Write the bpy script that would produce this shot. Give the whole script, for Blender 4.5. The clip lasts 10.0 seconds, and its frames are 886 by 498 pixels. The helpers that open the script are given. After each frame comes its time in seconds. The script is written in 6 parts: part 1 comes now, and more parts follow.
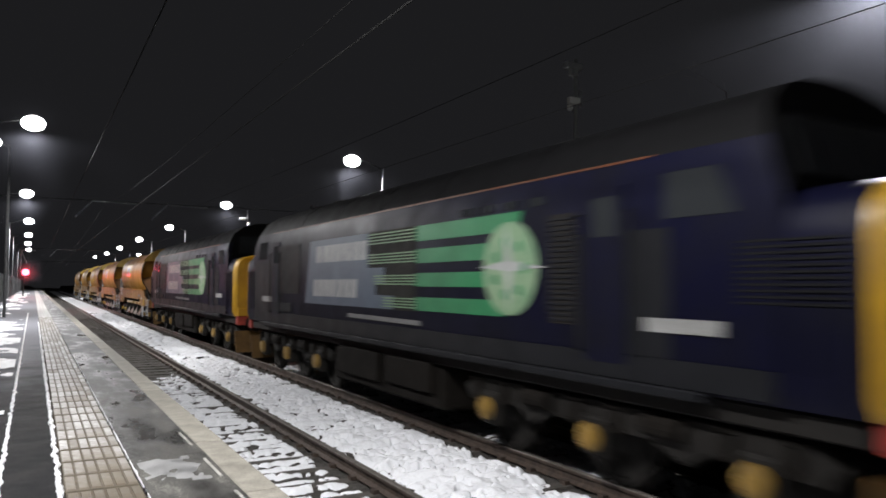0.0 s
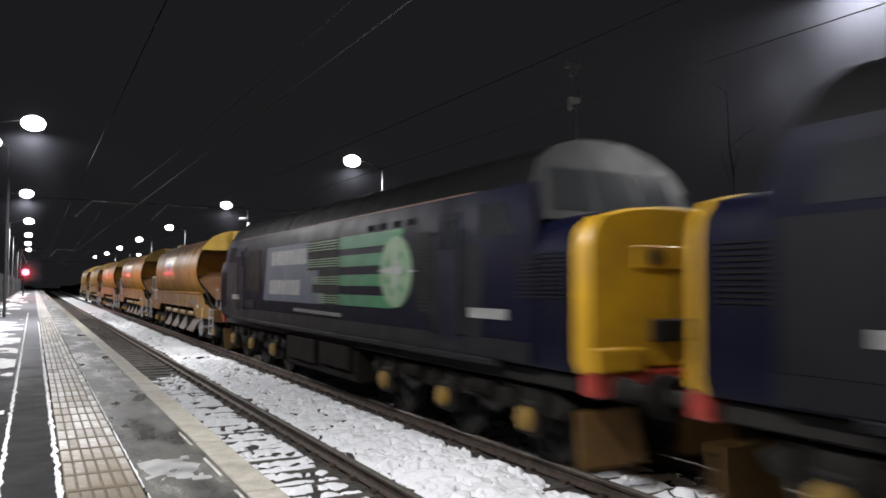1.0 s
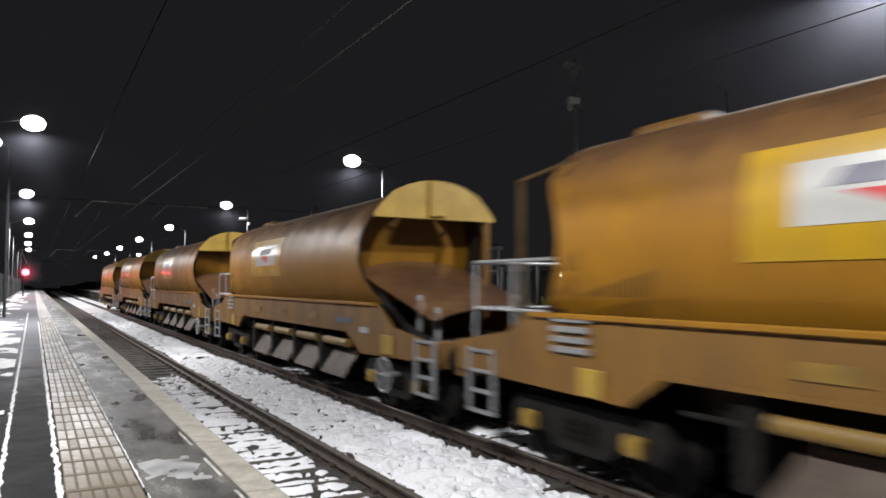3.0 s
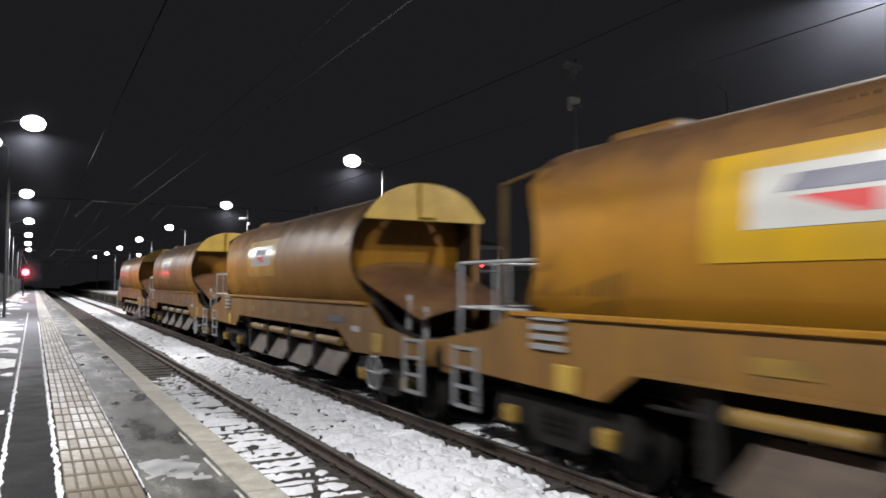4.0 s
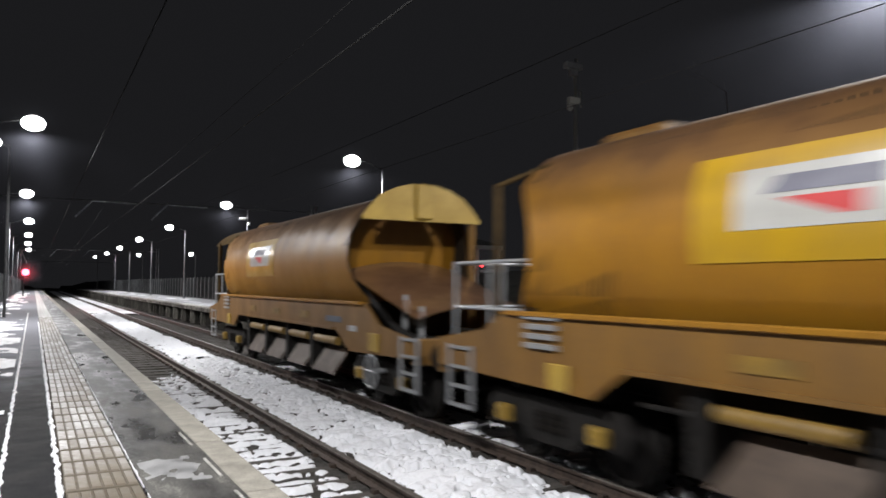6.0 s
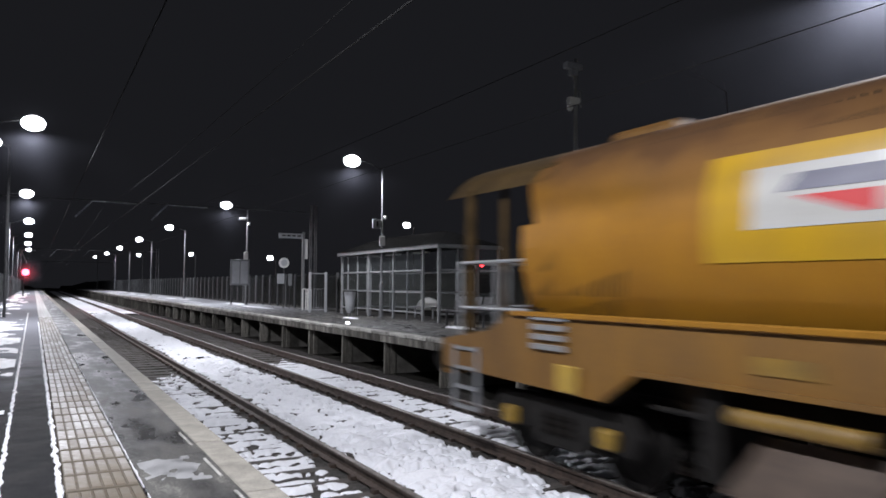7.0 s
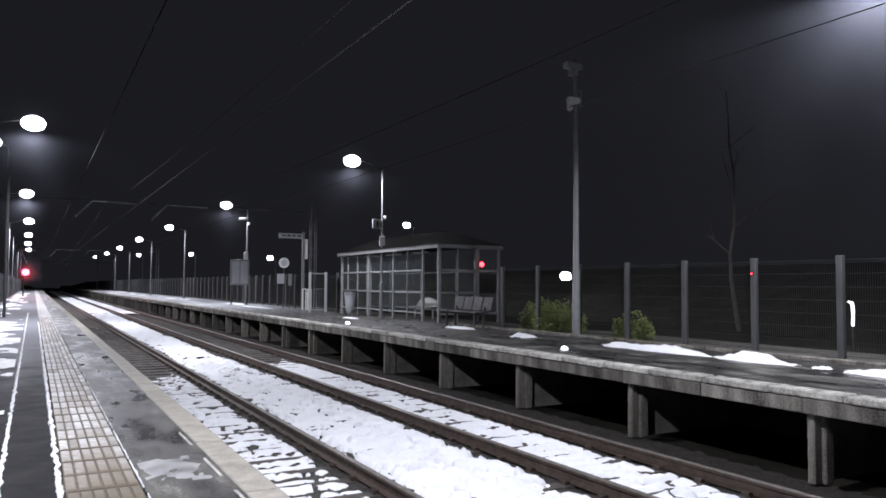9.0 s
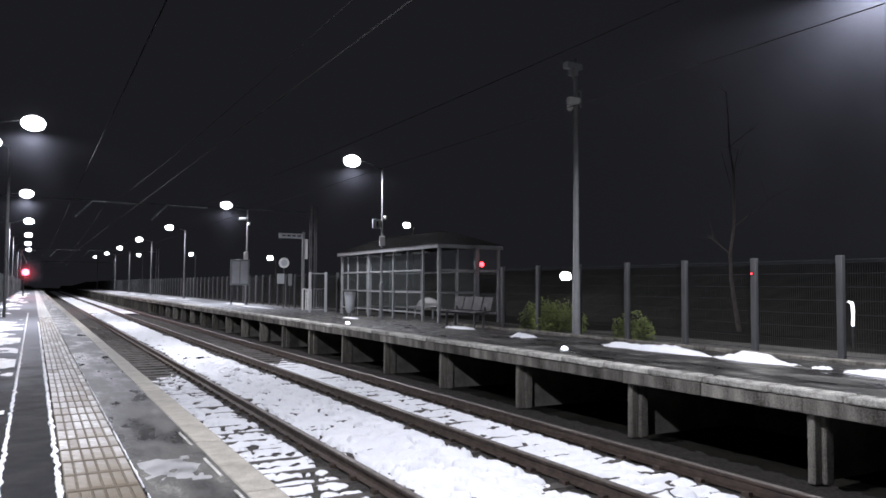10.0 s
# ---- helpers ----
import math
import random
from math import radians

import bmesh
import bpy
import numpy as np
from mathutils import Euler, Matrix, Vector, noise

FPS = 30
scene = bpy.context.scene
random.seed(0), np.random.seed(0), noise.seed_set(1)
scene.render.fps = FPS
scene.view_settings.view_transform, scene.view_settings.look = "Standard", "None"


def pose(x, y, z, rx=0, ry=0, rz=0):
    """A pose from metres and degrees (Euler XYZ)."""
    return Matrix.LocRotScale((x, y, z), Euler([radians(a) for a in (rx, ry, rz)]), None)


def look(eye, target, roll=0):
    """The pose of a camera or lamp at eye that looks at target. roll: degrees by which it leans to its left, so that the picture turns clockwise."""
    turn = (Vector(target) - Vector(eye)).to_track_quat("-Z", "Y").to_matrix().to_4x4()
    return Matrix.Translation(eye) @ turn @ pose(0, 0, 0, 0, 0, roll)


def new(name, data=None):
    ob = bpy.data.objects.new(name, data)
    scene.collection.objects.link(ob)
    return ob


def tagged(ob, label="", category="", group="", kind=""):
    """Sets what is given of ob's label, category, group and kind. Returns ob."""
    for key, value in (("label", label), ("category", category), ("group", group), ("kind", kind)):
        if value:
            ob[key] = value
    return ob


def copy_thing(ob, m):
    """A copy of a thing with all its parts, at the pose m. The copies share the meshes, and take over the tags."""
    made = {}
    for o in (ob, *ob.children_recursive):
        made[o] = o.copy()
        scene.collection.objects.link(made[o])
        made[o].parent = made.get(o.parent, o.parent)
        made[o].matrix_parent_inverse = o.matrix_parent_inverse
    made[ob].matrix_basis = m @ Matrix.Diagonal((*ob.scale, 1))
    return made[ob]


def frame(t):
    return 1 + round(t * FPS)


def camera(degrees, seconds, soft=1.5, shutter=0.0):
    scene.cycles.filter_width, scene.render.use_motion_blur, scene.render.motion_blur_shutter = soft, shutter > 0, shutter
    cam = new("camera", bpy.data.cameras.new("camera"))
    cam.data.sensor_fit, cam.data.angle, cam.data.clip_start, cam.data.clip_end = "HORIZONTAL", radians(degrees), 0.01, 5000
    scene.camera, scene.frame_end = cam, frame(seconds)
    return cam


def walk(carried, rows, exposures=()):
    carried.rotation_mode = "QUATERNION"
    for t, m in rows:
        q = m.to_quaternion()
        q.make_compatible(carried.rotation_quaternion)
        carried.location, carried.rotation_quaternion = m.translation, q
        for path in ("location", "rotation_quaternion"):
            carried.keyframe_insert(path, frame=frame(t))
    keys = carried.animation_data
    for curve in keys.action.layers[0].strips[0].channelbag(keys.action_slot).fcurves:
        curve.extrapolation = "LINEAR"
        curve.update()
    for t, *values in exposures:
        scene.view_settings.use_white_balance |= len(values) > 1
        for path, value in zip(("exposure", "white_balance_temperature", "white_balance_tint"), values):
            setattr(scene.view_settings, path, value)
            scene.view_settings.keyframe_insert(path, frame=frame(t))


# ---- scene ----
# A night station: x across the tracks (0 = middle of the near track), y along them, z = 0 at the rail tops.
EYE = (-2.760, 0.0, 2.154)
TARGET = (2.074, 8.740, 2.650)
cam = camera(61.86, 10.0, soft=1.7, shutter=0.52)
walk(cam, [(0.0, look(EYE, TARGET, 0.388)), (10.0, look(EYE, TARGET, 0.388))],
     exposures=[(0.0, 0.0, 6850, 10), (5.5, 0.0, 6850, 10), (6.8, -0.18, 6500, 12), (7.5, 0.05, 6150, 17), (8.6, 0.0, 6250, 15), (10.0, 0.0, 6300, 15)])

PLAT = 0.953          # platform height over the rails
EDGE = -1.45          # edge of the near platform
FAR_EDGE = 5.24       # edge of the far platform
FAR_TRACK = 3.643     # middle of the far track
FENCE = 9.15
NEAR_POWER, FAR_POWER = 3000, 1750

# ---- night sky ----
world = bpy.data.worlds.new("night")
scene.world = world
world.use_nodes = True
wn = world.node_tree.nodes
wn["Background"].inputs[0].default_value = (0.60, 0.62, 0.72, 1)
wn["Background"].inputs[1].default_value = 0.018


# ---- materials ----
def material(name, a, b=None, rough=0.6, metal=0.0, scale=6.0, fine=60.0, bump=0.15, spread=0.5, streak=None, rough2=None, coat=0.0, dist=0.01, vary=0.0, spec=0.5):
    """Two noises mix the colours a and b; fine noise gives relief. streak stretches the coarse noise along z."""
    m = bpy.data.materials.new(name)
    m.use_nodes = True
    nt = m.node_tree
    N, L = nt.nodes, nt.links
    bs = N["Principled BSDF"]
    b = b or tuple(c * 0.65 for c in a)
    tc = N.new("ShaderNodeTexCoord")
    mp = N.new("ShaderNodeMapping")
    L.new(tc.outputs["Object"], mp.inputs[0])
    if streak:
        mp.inputs["Scale"].default_value = streak
    n1 = N.new("ShaderNodeTexNoise")
    n1.inputs["Scale"].default_value = scale
    n1.inputs["Detail"].default_value = 6
    n1.inputs["Roughness"].default_value = 0.65
    L.new(mp.outputs[0], n1.inputs["Vector"])
    n2 = N.new("ShaderNodeTexNoise")
    n2.inputs["Scale"].default_value = fine
    n2.inputs["Detail"].default_value = 4
    L.new(tc.outputs["Object"], n2.inputs["Vector"])
    r = N.new("ShaderNodeValToRGB")
    r.color_ramp.elements[0].position = 0.5 - spread / 2
    r.color_ramp.elements[1].position = 0.5 + spread / 2
    r.color_ramp.elements[0].color = (*b, 1)
    r.color_ramp.elements[1].color = (*a, 1)
    mix = N.new("ShaderNodeMath")
    mix.operation = "MULTIPLY_ADD"
    L.new(n2.outputs["Fac"], mix.inputs[0])
    mix.inputs[1].default_value = 0.35
    sub = N.new("ShaderNodeMath")
    sub.operation = "SUBTRACT"
    L.new(n1.outputs["Fac"], sub.inputs[0])
    sub.inputs[1].default_value = 0.175
    L.new(sub.outputs[0], mix.inputs[2])
    L.new(mix.outputs[0], r.inputs[0])
    if vary:
        oi = N.new("ShaderNodeObjectInfo")
        vr = N.new("ShaderNodeMapRange")
        vr.inputs["To Min"].default_value = 1 - vary
        vr.inputs["To Max"].default_value = 1 + vary * 0.5
        L.new(oi.outputs["Random"], vr.inputs["Value"])
        hv = N.new("ShaderNodeHueSaturation")
        L.new(vr.outputs[0], hv.inputs["Value"])
        L.new(r.outputs[0], hv.inputs["Color"])
        L.new(hv.outputs[0], bs.inputs["Base Color"])
    else:
        L.new(r.outputs[0], bs.inputs["Base Color"])
    bs.inputs["Specular IOR Level"].default_value = spec
    bs.inputs["Metallic"].default_value = metal
    if rough2 is None:
        rough2 = min(1.0, rough + 0.15)
    mr = N.new("ShaderNodeMapRange")
    mr.inputs["From Min"].default_value = 0.35
    mr.inputs["From Max"].default_value = 0.65
    mr.inputs["To Min"].default_value = rough2
    mr.inputs["To Max"].default_value = rough
    L.new(n1.outputs["Fac"], mr.inputs["Value"])
    L.new(mr.outputs[0], bs.inputs["Roughness"])
    bs.inputs["Coat Weight"].default_value = coat
    bs.inputs["Coat Roughness"].default_value = 0.22
    if bump:
        bp = N.new("ShaderNodeBump")
        bp.inputs["Strength"].default_value = bump
        bp.inputs["Distance"].default_value = dist
        L.new(n2.outputs["Fac"], bp.inputs["Height"])
        L.new(bp.outputs[0], bs.inputs["Normal"])
    return m


def slushy(name, k):
    """Wet worn tarmac: dark wet pools, grey dry parts and thin smears of slush."""
    m = material(name, (0.16, 0.155, 0.14), (0.03, 0.029, 0.028), 0.85, rough2=0.20, scale=1.7, fine=120, bump=0.25, spread=0.3, streak=(1.6, 0.6, 1), dist=0.004, spec=0.3)
    N, L = m.node_tree.nodes, m.node_tree.links
    ramp = next(n for n in N if n.type == "VALTORGB").color_ramp
    for pos, col in ((0.30, (0.022, 0.021, 0.020)), (0.43, (0.040, 0.038, 0.035)), (0.54, (0.11, 0.105, 0.095)), (0.68, (0.21, 0.21, 0.20))):
        e = ramp.elements.new(pos)
        e.color = (*(c * k for c in col), 1)
    ramp.elements.remove(ramp.elements[-1])
    rr = next(n for n in N if n.type == "MAP_RANGE")
    rr.inputs["From Min"].default_value, rr.inputs["From Max"].default_value = 0.37, 0.57
    return m


def frosted(name):
    """Buff tactile ribs, some of them white with frost, each rib by its own chance."""
    m = material(name, (0.11, 0.086, 0.054), (0.065, 0.051, 0.033), 0.75, rough2=0.5, scale=2.2, fine=90, bump=0.2, dist=0.003, vary=0.15, spec=0.25)
    N, L = m.node_tree.nodes, m.node_tree.links
    bs = N["Principled BSDF"]
    src = bs.inputs["Base Color"].links[0].from_socket
    geo, oi = N.new("ShaderNodeNewGeometry"), N.new("ShaderNodeObjectInfo")
    add = N.new("ShaderNodeMath")
    add.operation = "MULTIPLY_ADD"
    L.new(oi.outputs["Random"], add.inputs[0])
    add.inputs[1].default_value = 17.0
    L.new(geo.outputs["Random Per Island"], add.inputs[2])
    fr = N.new("ShaderNodeMath")
    fr.operation = "FRACT"
    L.new(add.outputs[0], fr.inputs[0])
    mr = N.new("ShaderNodeMapRange")
    mr.inputs["From Max"].default_value = 1.0
    mr.inputs["To Min"].default_value = 0.22
    mr.inputs["To Max"].default_value = 0.72
    L.new(fr.outputs[0], mr.inputs["Value"])
    n3 = N.new("ShaderNodeTexNoise")
    n3.inputs["Scale"].default_value = 7.0
    mv = N.new("ShaderNodeMath")
    mv.operation = "MULTIPLY"
    L.new(mr.outputs[0], mv.inputs[0])
    L.new(n3.outputs["Fac"], mv.inputs[1])
    mu = N.new("ShaderNodeMath")
    mu.operation = "MULTIPLY"
    L.new(mv.outputs[0], mu.inputs[0])
    L.new(along(m, 4.2, 6.8, 1.5), mu.inputs[1])
    mx = N.new("ShaderNodeMix")
    mx.data_type = "RGBA"
    L.new(mu.outputs[0], mx.inputs["Factor"])
    L.new(src, mx.inputs["A"])
    mx.inputs["B"].default_value = (0.85, 0.86, 0.88, 1)
    L.new(mx.outputs["Result"], bs.inputs["Base Color"])
    return m


def along(m, y0, y1, wander):
    """0 to 1 along the platform from y0 to y1, with a ragged front."""
    N, L = m.node_tree.nodes, m.node_tree.links
    geo, sep = N.new("ShaderNodeNewGeometry"), N.new("ShaderNodeSeparateXYZ")
    L.new(geo.outputs["Position"], sep.inputs[0])
    n = N.new("ShaderNodeTexNoise")
    n.inputs["Scale"].default_value = 1.6
    n.inputs["Detail"].default_value = 5
    L.new(geo.outputs["Position"], n.inputs["Vector"])
    ma = N.new("ShaderNodeMath")
    ma.operation = "MULTIPLY_ADD"
    L.new(n.outputs["Fac"], ma.inputs[0])
    ma.inputs[1].default_value = wander
    L.new(sep.outputs["Y"], ma.inputs[2])
    mr = N.new("ShaderNodeMapRange")
    mr.interpolation_type = "SMOOTHSTEP"
    mr.inputs["From Min"].default_value = y0 + wander / 2
    mr.inputs["From Max"].default_value = y1 + wander / 2
    L.new(ma.outputs[0], mr.inputs["Value"])
    return mr.outputs[0]


def thawing(m, y0=8.5, y1=17.0, frost=(0.16, 0.163, 0.185)):
    """Trodden bare tarmac, with hoar frost left on it further along."""
    N, L = m.node_tree.nodes, m.node_tree.links
    bs = N["Principled BSDF"]
    mx = N.new("ShaderNodeMix")
    mx.data_type = "RGBA"
    L.new(along(m, y0, y1, 7.0), mx.inputs["Factor"])
    L.new(bs.inputs["Base Color"].links[0].from_socket, mx.inputs["A"])
    mx.inputs["B"].default_value = (*frost, 1)
    L.new(mx.outputs["Result"], bs.inputs["Base Color"])
    return m


def glow(name, colour, strength):
    m = bpy.data.materials.new(name)
    m.use_nodes = True
    bs = m.node_tree.nodes["Principled BSDF"]
    bs.inputs["Base Color"].default_value = (*colour, 1)
    bs.inputs["Emission Color"].default_value = (*colour, 1)
    bs.inputs["Emission Strength"].default_value = strength
    return m


def glass_like(name, colour, alpha, rough=0.05):
    m = bpy.data.materials.new(name)
    m.use_nodes = True
    bs = m.node_tree.nodes["Principled BSDF"]
    bs.inputs["Base Color"].default_value = (*colour, 1)
    bs.inputs["Roughness"].default_value = rough
    bs.inputs["Alpha"].default_value = alpha
    return m


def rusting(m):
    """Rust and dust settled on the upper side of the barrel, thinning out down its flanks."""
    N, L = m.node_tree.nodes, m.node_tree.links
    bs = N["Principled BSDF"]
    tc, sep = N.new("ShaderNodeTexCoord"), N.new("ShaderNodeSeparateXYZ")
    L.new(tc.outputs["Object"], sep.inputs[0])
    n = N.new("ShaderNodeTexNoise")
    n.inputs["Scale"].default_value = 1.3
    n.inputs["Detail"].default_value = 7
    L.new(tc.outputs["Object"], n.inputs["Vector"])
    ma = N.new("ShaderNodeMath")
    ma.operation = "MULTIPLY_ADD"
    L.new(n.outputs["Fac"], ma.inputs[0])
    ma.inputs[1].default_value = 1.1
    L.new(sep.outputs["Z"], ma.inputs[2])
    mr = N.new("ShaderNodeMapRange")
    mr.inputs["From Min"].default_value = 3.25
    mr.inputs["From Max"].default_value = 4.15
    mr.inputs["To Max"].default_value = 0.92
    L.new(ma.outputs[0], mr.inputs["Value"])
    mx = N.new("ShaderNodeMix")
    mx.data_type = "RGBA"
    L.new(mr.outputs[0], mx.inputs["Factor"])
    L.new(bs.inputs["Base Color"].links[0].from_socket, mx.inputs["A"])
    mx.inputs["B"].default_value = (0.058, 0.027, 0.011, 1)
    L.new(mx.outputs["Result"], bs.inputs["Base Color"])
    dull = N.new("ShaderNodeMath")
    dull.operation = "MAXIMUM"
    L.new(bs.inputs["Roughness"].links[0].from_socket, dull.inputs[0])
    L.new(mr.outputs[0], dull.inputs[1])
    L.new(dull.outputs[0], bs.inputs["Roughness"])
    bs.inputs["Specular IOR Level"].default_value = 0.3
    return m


M_SNOW = material("snow", (0.828, 0.8372, 0.8648), (0.736, 0.7452, 0.782), 0.8, scale=3, fine=38, bump=0.3, dist=0.02)
M_OLDSNOW = material("trodden_snow", (0.80, 0.81, 0.84), (0.45, 0.45, 0.46), 0.55, scale=9, fine=60, bump=0.5, dist=0.02)
M_SLUSH = material("grey_slush_film", (0.27, 0.27, 0.27), (0.08, 0.08, 0.08), 0.5, rough2=0.3, scale=7, fine=90, bump=0.3, dist=0.004)
M_BALLAST = material("ballast", (0.0765, 0.0675, 0.0585), (0.0225, 0.0198, 0.018), 0.8, scale=22, fine=55, bump=0.9, dist=0.05)
M_SOIL = material("dark_ground", (0.040, 0.037, 0.030), (0.014, 0.013, 0.011), 0.95, spec=0.1, scale=1.2, fine=12, bump=0.6, dist=0.05)
M_RAIL = material("rusty_rail", (0.085, 0.06, 0.045), (0.035, 0.026, 0.022), 0.6, metal=0.3, scale=7, fine=80)
M_RAILTOP = material("worn_rail_head", (0.20, 0.18, 0.16), (0.11, 0.095, 0.085), 0.52, metal=0.6, scale=9, fine=90, bump=0.05)
M_SLEEPER = material("sleeper_concrete", (0.075, 0.066, 0.058), (0.04, 0.035, 0.03), 0.8, scale=7, fine=70)
M_TARMAC = material("wet_tarmac", (0.00966, 0.00966, 0.01087), (0.004226, 0.004226, 0.00483), 0.9, rough2=0.7, spec=0.12, scale=3.0, fine=110, bump=0.8, spread=0.35, dist=0.004)
M_TARMAC = thawing(M_TARMAC)
M_TARMAC2 = thawing(slushy("worn_platform_surface", 0.42), 5.5, 13.0, (0.125, 0.125, 0.13))
M_FARTARMAC = thawing(slushy("damp_far_platform_surface", 0.42), 27.0, 48.0, (0.42, 0.43, 0.46))
M_COPING = material("cream_painted_coping", (0.33, 0.31, 0.265), (0.15, 0.139, 0.118), 0.8, rough2=0.6, scale=5, fine=70, bump=0.4, spread=0.4, dist=0.004, vary=0.15, spec=0.25)
M_WHITELINE = material("worn_white_paint", (0.42, 0.41, 0.38), (0.09, 0.087, 0.08), 0.6, scale=4, fine=60, bump=0.3, dist=0.004, vary=0.25)
M_TACTILE = frosted("buff_tactile_paving")
M_CONC = material("platform_concrete", (0.27, 0.255, 0.225), (0.045, 0.042, 0.037), 0.85, scale=3.2, fine=45, bump=0.6, spread=0.34, streak=(1, 1, 0.22), dist=0.012, vary=0.45, spec=0.2)
M_FARCOPING = material("worn_far_coping", (0.66, 0.645, 0.59), (0.09, 0.085, 0.075), 0.8, scale=5, fine=60, bump=0.5, spread=0.36, dist=0.008, vary=0.35, spec=0.2)
M_CONCDARK = material("stained_concrete", (0.17, 0.162, 0.145), (0.06, 0.056, 0.05), 0.85, scale=2.0, fine=40, bump=0.5)
M_STEEL = material("galvanised_steel", (0.42, 0.43, 0.44), (0.28, 0.29, 0.30), 0.45, metal=0.6, scale=4, fine=60, bump=0.06)
M_PAINTGREY = material("grey_painted_steel", (0.22, 0.225, 0.23), (0.15, 0.155, 0.16), 0.5, scale=4, fine=50, bump=0.05)
M_LAMPPOST = material("weathered_lamp_post", (0.14, 0.143, 0.15), (0.085, 0.087, 0.09), 0.5, scale=4, fine=50, bump=0.05)
M_WIRE = material("fence_wire", (0.03, 0.032, 0.033), (0.018, 0.019, 0.02), 0.8, spec=0.15, scale=8, fine=60, bump=0.0)
M_POST = material("dull_fence_post_paint", (0.075, 0.077, 0.08), (0.042, 0.043, 0.045), 0.6, scale=4, fine=50, bump=0.05, streak=(1, 1, 0.3))
M_CABLE = material("copper_cable", (0.0136, 0.0136, 0.0136), (0.00816, 0.00816, 0.00816), 0.8, bump=0.0, spec=0.1)
M_DARKSTEEL = material("dark_steel", (0.05, 0.05, 0.052), (0.025, 0.025, 0.026), 0.55, metal=0.3, scale=6, fine=60, bump=0.1)
M_ROOF = material("shelter_roof_sheet", (0.010, 0.0095, 0.009), (0.005, 0.005, 0.005), 0.95, scale=3, fine=30, bump=0.2, spec=0.04)
M_PANE = glass_like("shelter_glazing", (0.25, 0.28, 0.28), 0.05, 0.12)
M_SIGNWHITE = material("white_sign_face", (0.72, 0.72, 0.70), (0.6, 0.6, 0.58), 0.4, scale=3, fine=40, bump=0.02)
M_POSTER = material("notice_sheet", (0.45, 0.46, 0.47), (0.30, 0.31, 0.33), 0.5, scale=2, fine=30, bump=0.02)
M_LAMP = glow("lamp_bowl_light", (0.93, 0.96, 1.0), 28.0)
M_FARLAMP = glow("street_lamp_light", (0.95, 0.97, 1.0), 14.0)
M_RED = glow("red_signal_light", (1.0, 0.10, 0.16), 9.0)
M_REDSMALL = glow("red_indicator_light", (1.0, 0.04, 0.05), 9.0)
M_WHITEGLOW = glow("white_glow", (0.95, 0.97, 1.0), 5.0)
M_LEAF = material("bush_leaves", (0.26, 0.31, 0.085), (0.12, 0.16, 0.045), 0.6, scale=5, fine=40, bump=0.1)
M_BARK = material("bark", (0.075, 0.06, 0.05), (0.038, 0.03, 0.026), 0.85, scale=4, fine=30, bump=0.6)
# train
M_NAVY = material("navy_loco_paint", (0.002856, 0.003128, 0.01496), (0.00238, 0.002448, 0.00612), 0.42, rough2=0.6, scale=1.2, fine=50, bump=0.05, spec=0.1, dist=0.003)
M_LOCOGREY = material("grimy_grey_loco_paint", (0.0104, 0.0108, 0.0128), (0.0048, 0.0052, 0.0064), 0.5, rough2=0.65, scale=1.5, fine=40, bump=0.08, spec=0.1, dist=0.003)
M_LOCOROOF = material("sooty_roof", (0.00672, 0.00672, 0.0072), (0.00336, 0.00336, 0.00384), 0.5, rough2=0.65, scale=2, fine=40, bump=0.12, spec=0.1)
M_YELLOW = material("warning_yellow_paint", (0.496, 0.28, 0.0096), (0.288, 0.152, 0.0096), 0.42, rough2=0.55, scale=1.6, fine=40, bump=0.06, coat=0.1, dist=0.003)
M_GREEN = material("green_stripe_paint", (0.00816, 0.1632, 0.0578), (0.0068, 0.102, 0.0374), 0.4, scale=2, fine=40, bump=0.03)
M_PALEGREEN = material("pale_green_disc_paint", (0.208, 0.288, 0.176), (0.088, 0.192, 0.104), 0.45, scale=4, fine=40, bump=0.03)
M_PANELBLUE = material("light_blue_panel_paint", (0.054, 0.084, 0.124), (0.039, 0.06, 0.09), 0.4, scale=2, fine=40, bump=0.03)
M_WHITE = material("dirty_white_paint", (0.36, 0.365, 0.36), (0.20, 0.205, 0.205), 0.45, scale=3, fine=40, bump=0.03)
M_DULLWHITE = material("grimy_white_paint", (0.26, 0.26, 0.255), (0.13, 0.13, 0.125), 0.5, scale=5, fine=40, bump=0.03)
M_ORANGE = material("orange_cantrail_line", (0.095, 0.025, 0.005), (0.045, 0.015, 0.006), 0.45, bump=0.03)
M_REDBEAM = material("red_buffer_beam_paint", (0.304, 0.028, 0.016), (0.144, 0.016, 0.012), 0.5, scale=3, fine=40)
M_BLACK = material("grimy_black_steel", (0.016, 0.0144, 0.0128), (0.0072, 0.0064, 0.006), 0.7, scale=5, fine=40, bump=0.25, spec=0.15)
M_DIRT = material("brake_dust_steel", (0.0105, 0.0085, 0.007), (0.005, 0.0044, 0.0038), 0.85, scale=4, fine=40, bump=0.25, spec=0.08)
M_GLASSDARK = glass_like("cab_glass", (0.02, 0.022, 0.024), 1.0, 0.13)
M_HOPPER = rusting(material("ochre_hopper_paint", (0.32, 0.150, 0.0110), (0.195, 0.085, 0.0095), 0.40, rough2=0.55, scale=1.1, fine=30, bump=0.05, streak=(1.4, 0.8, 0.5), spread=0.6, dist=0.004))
M_HOPPERDIRT = material("dusty_hopper_frame_paint", (0.205, 0.100, 0.0150), (0.098, 0.047, 0.0100), 0.5, scale=1.4, fine=30, bump=0.1, streak=(1, 1, 0.4), dist=0.004)
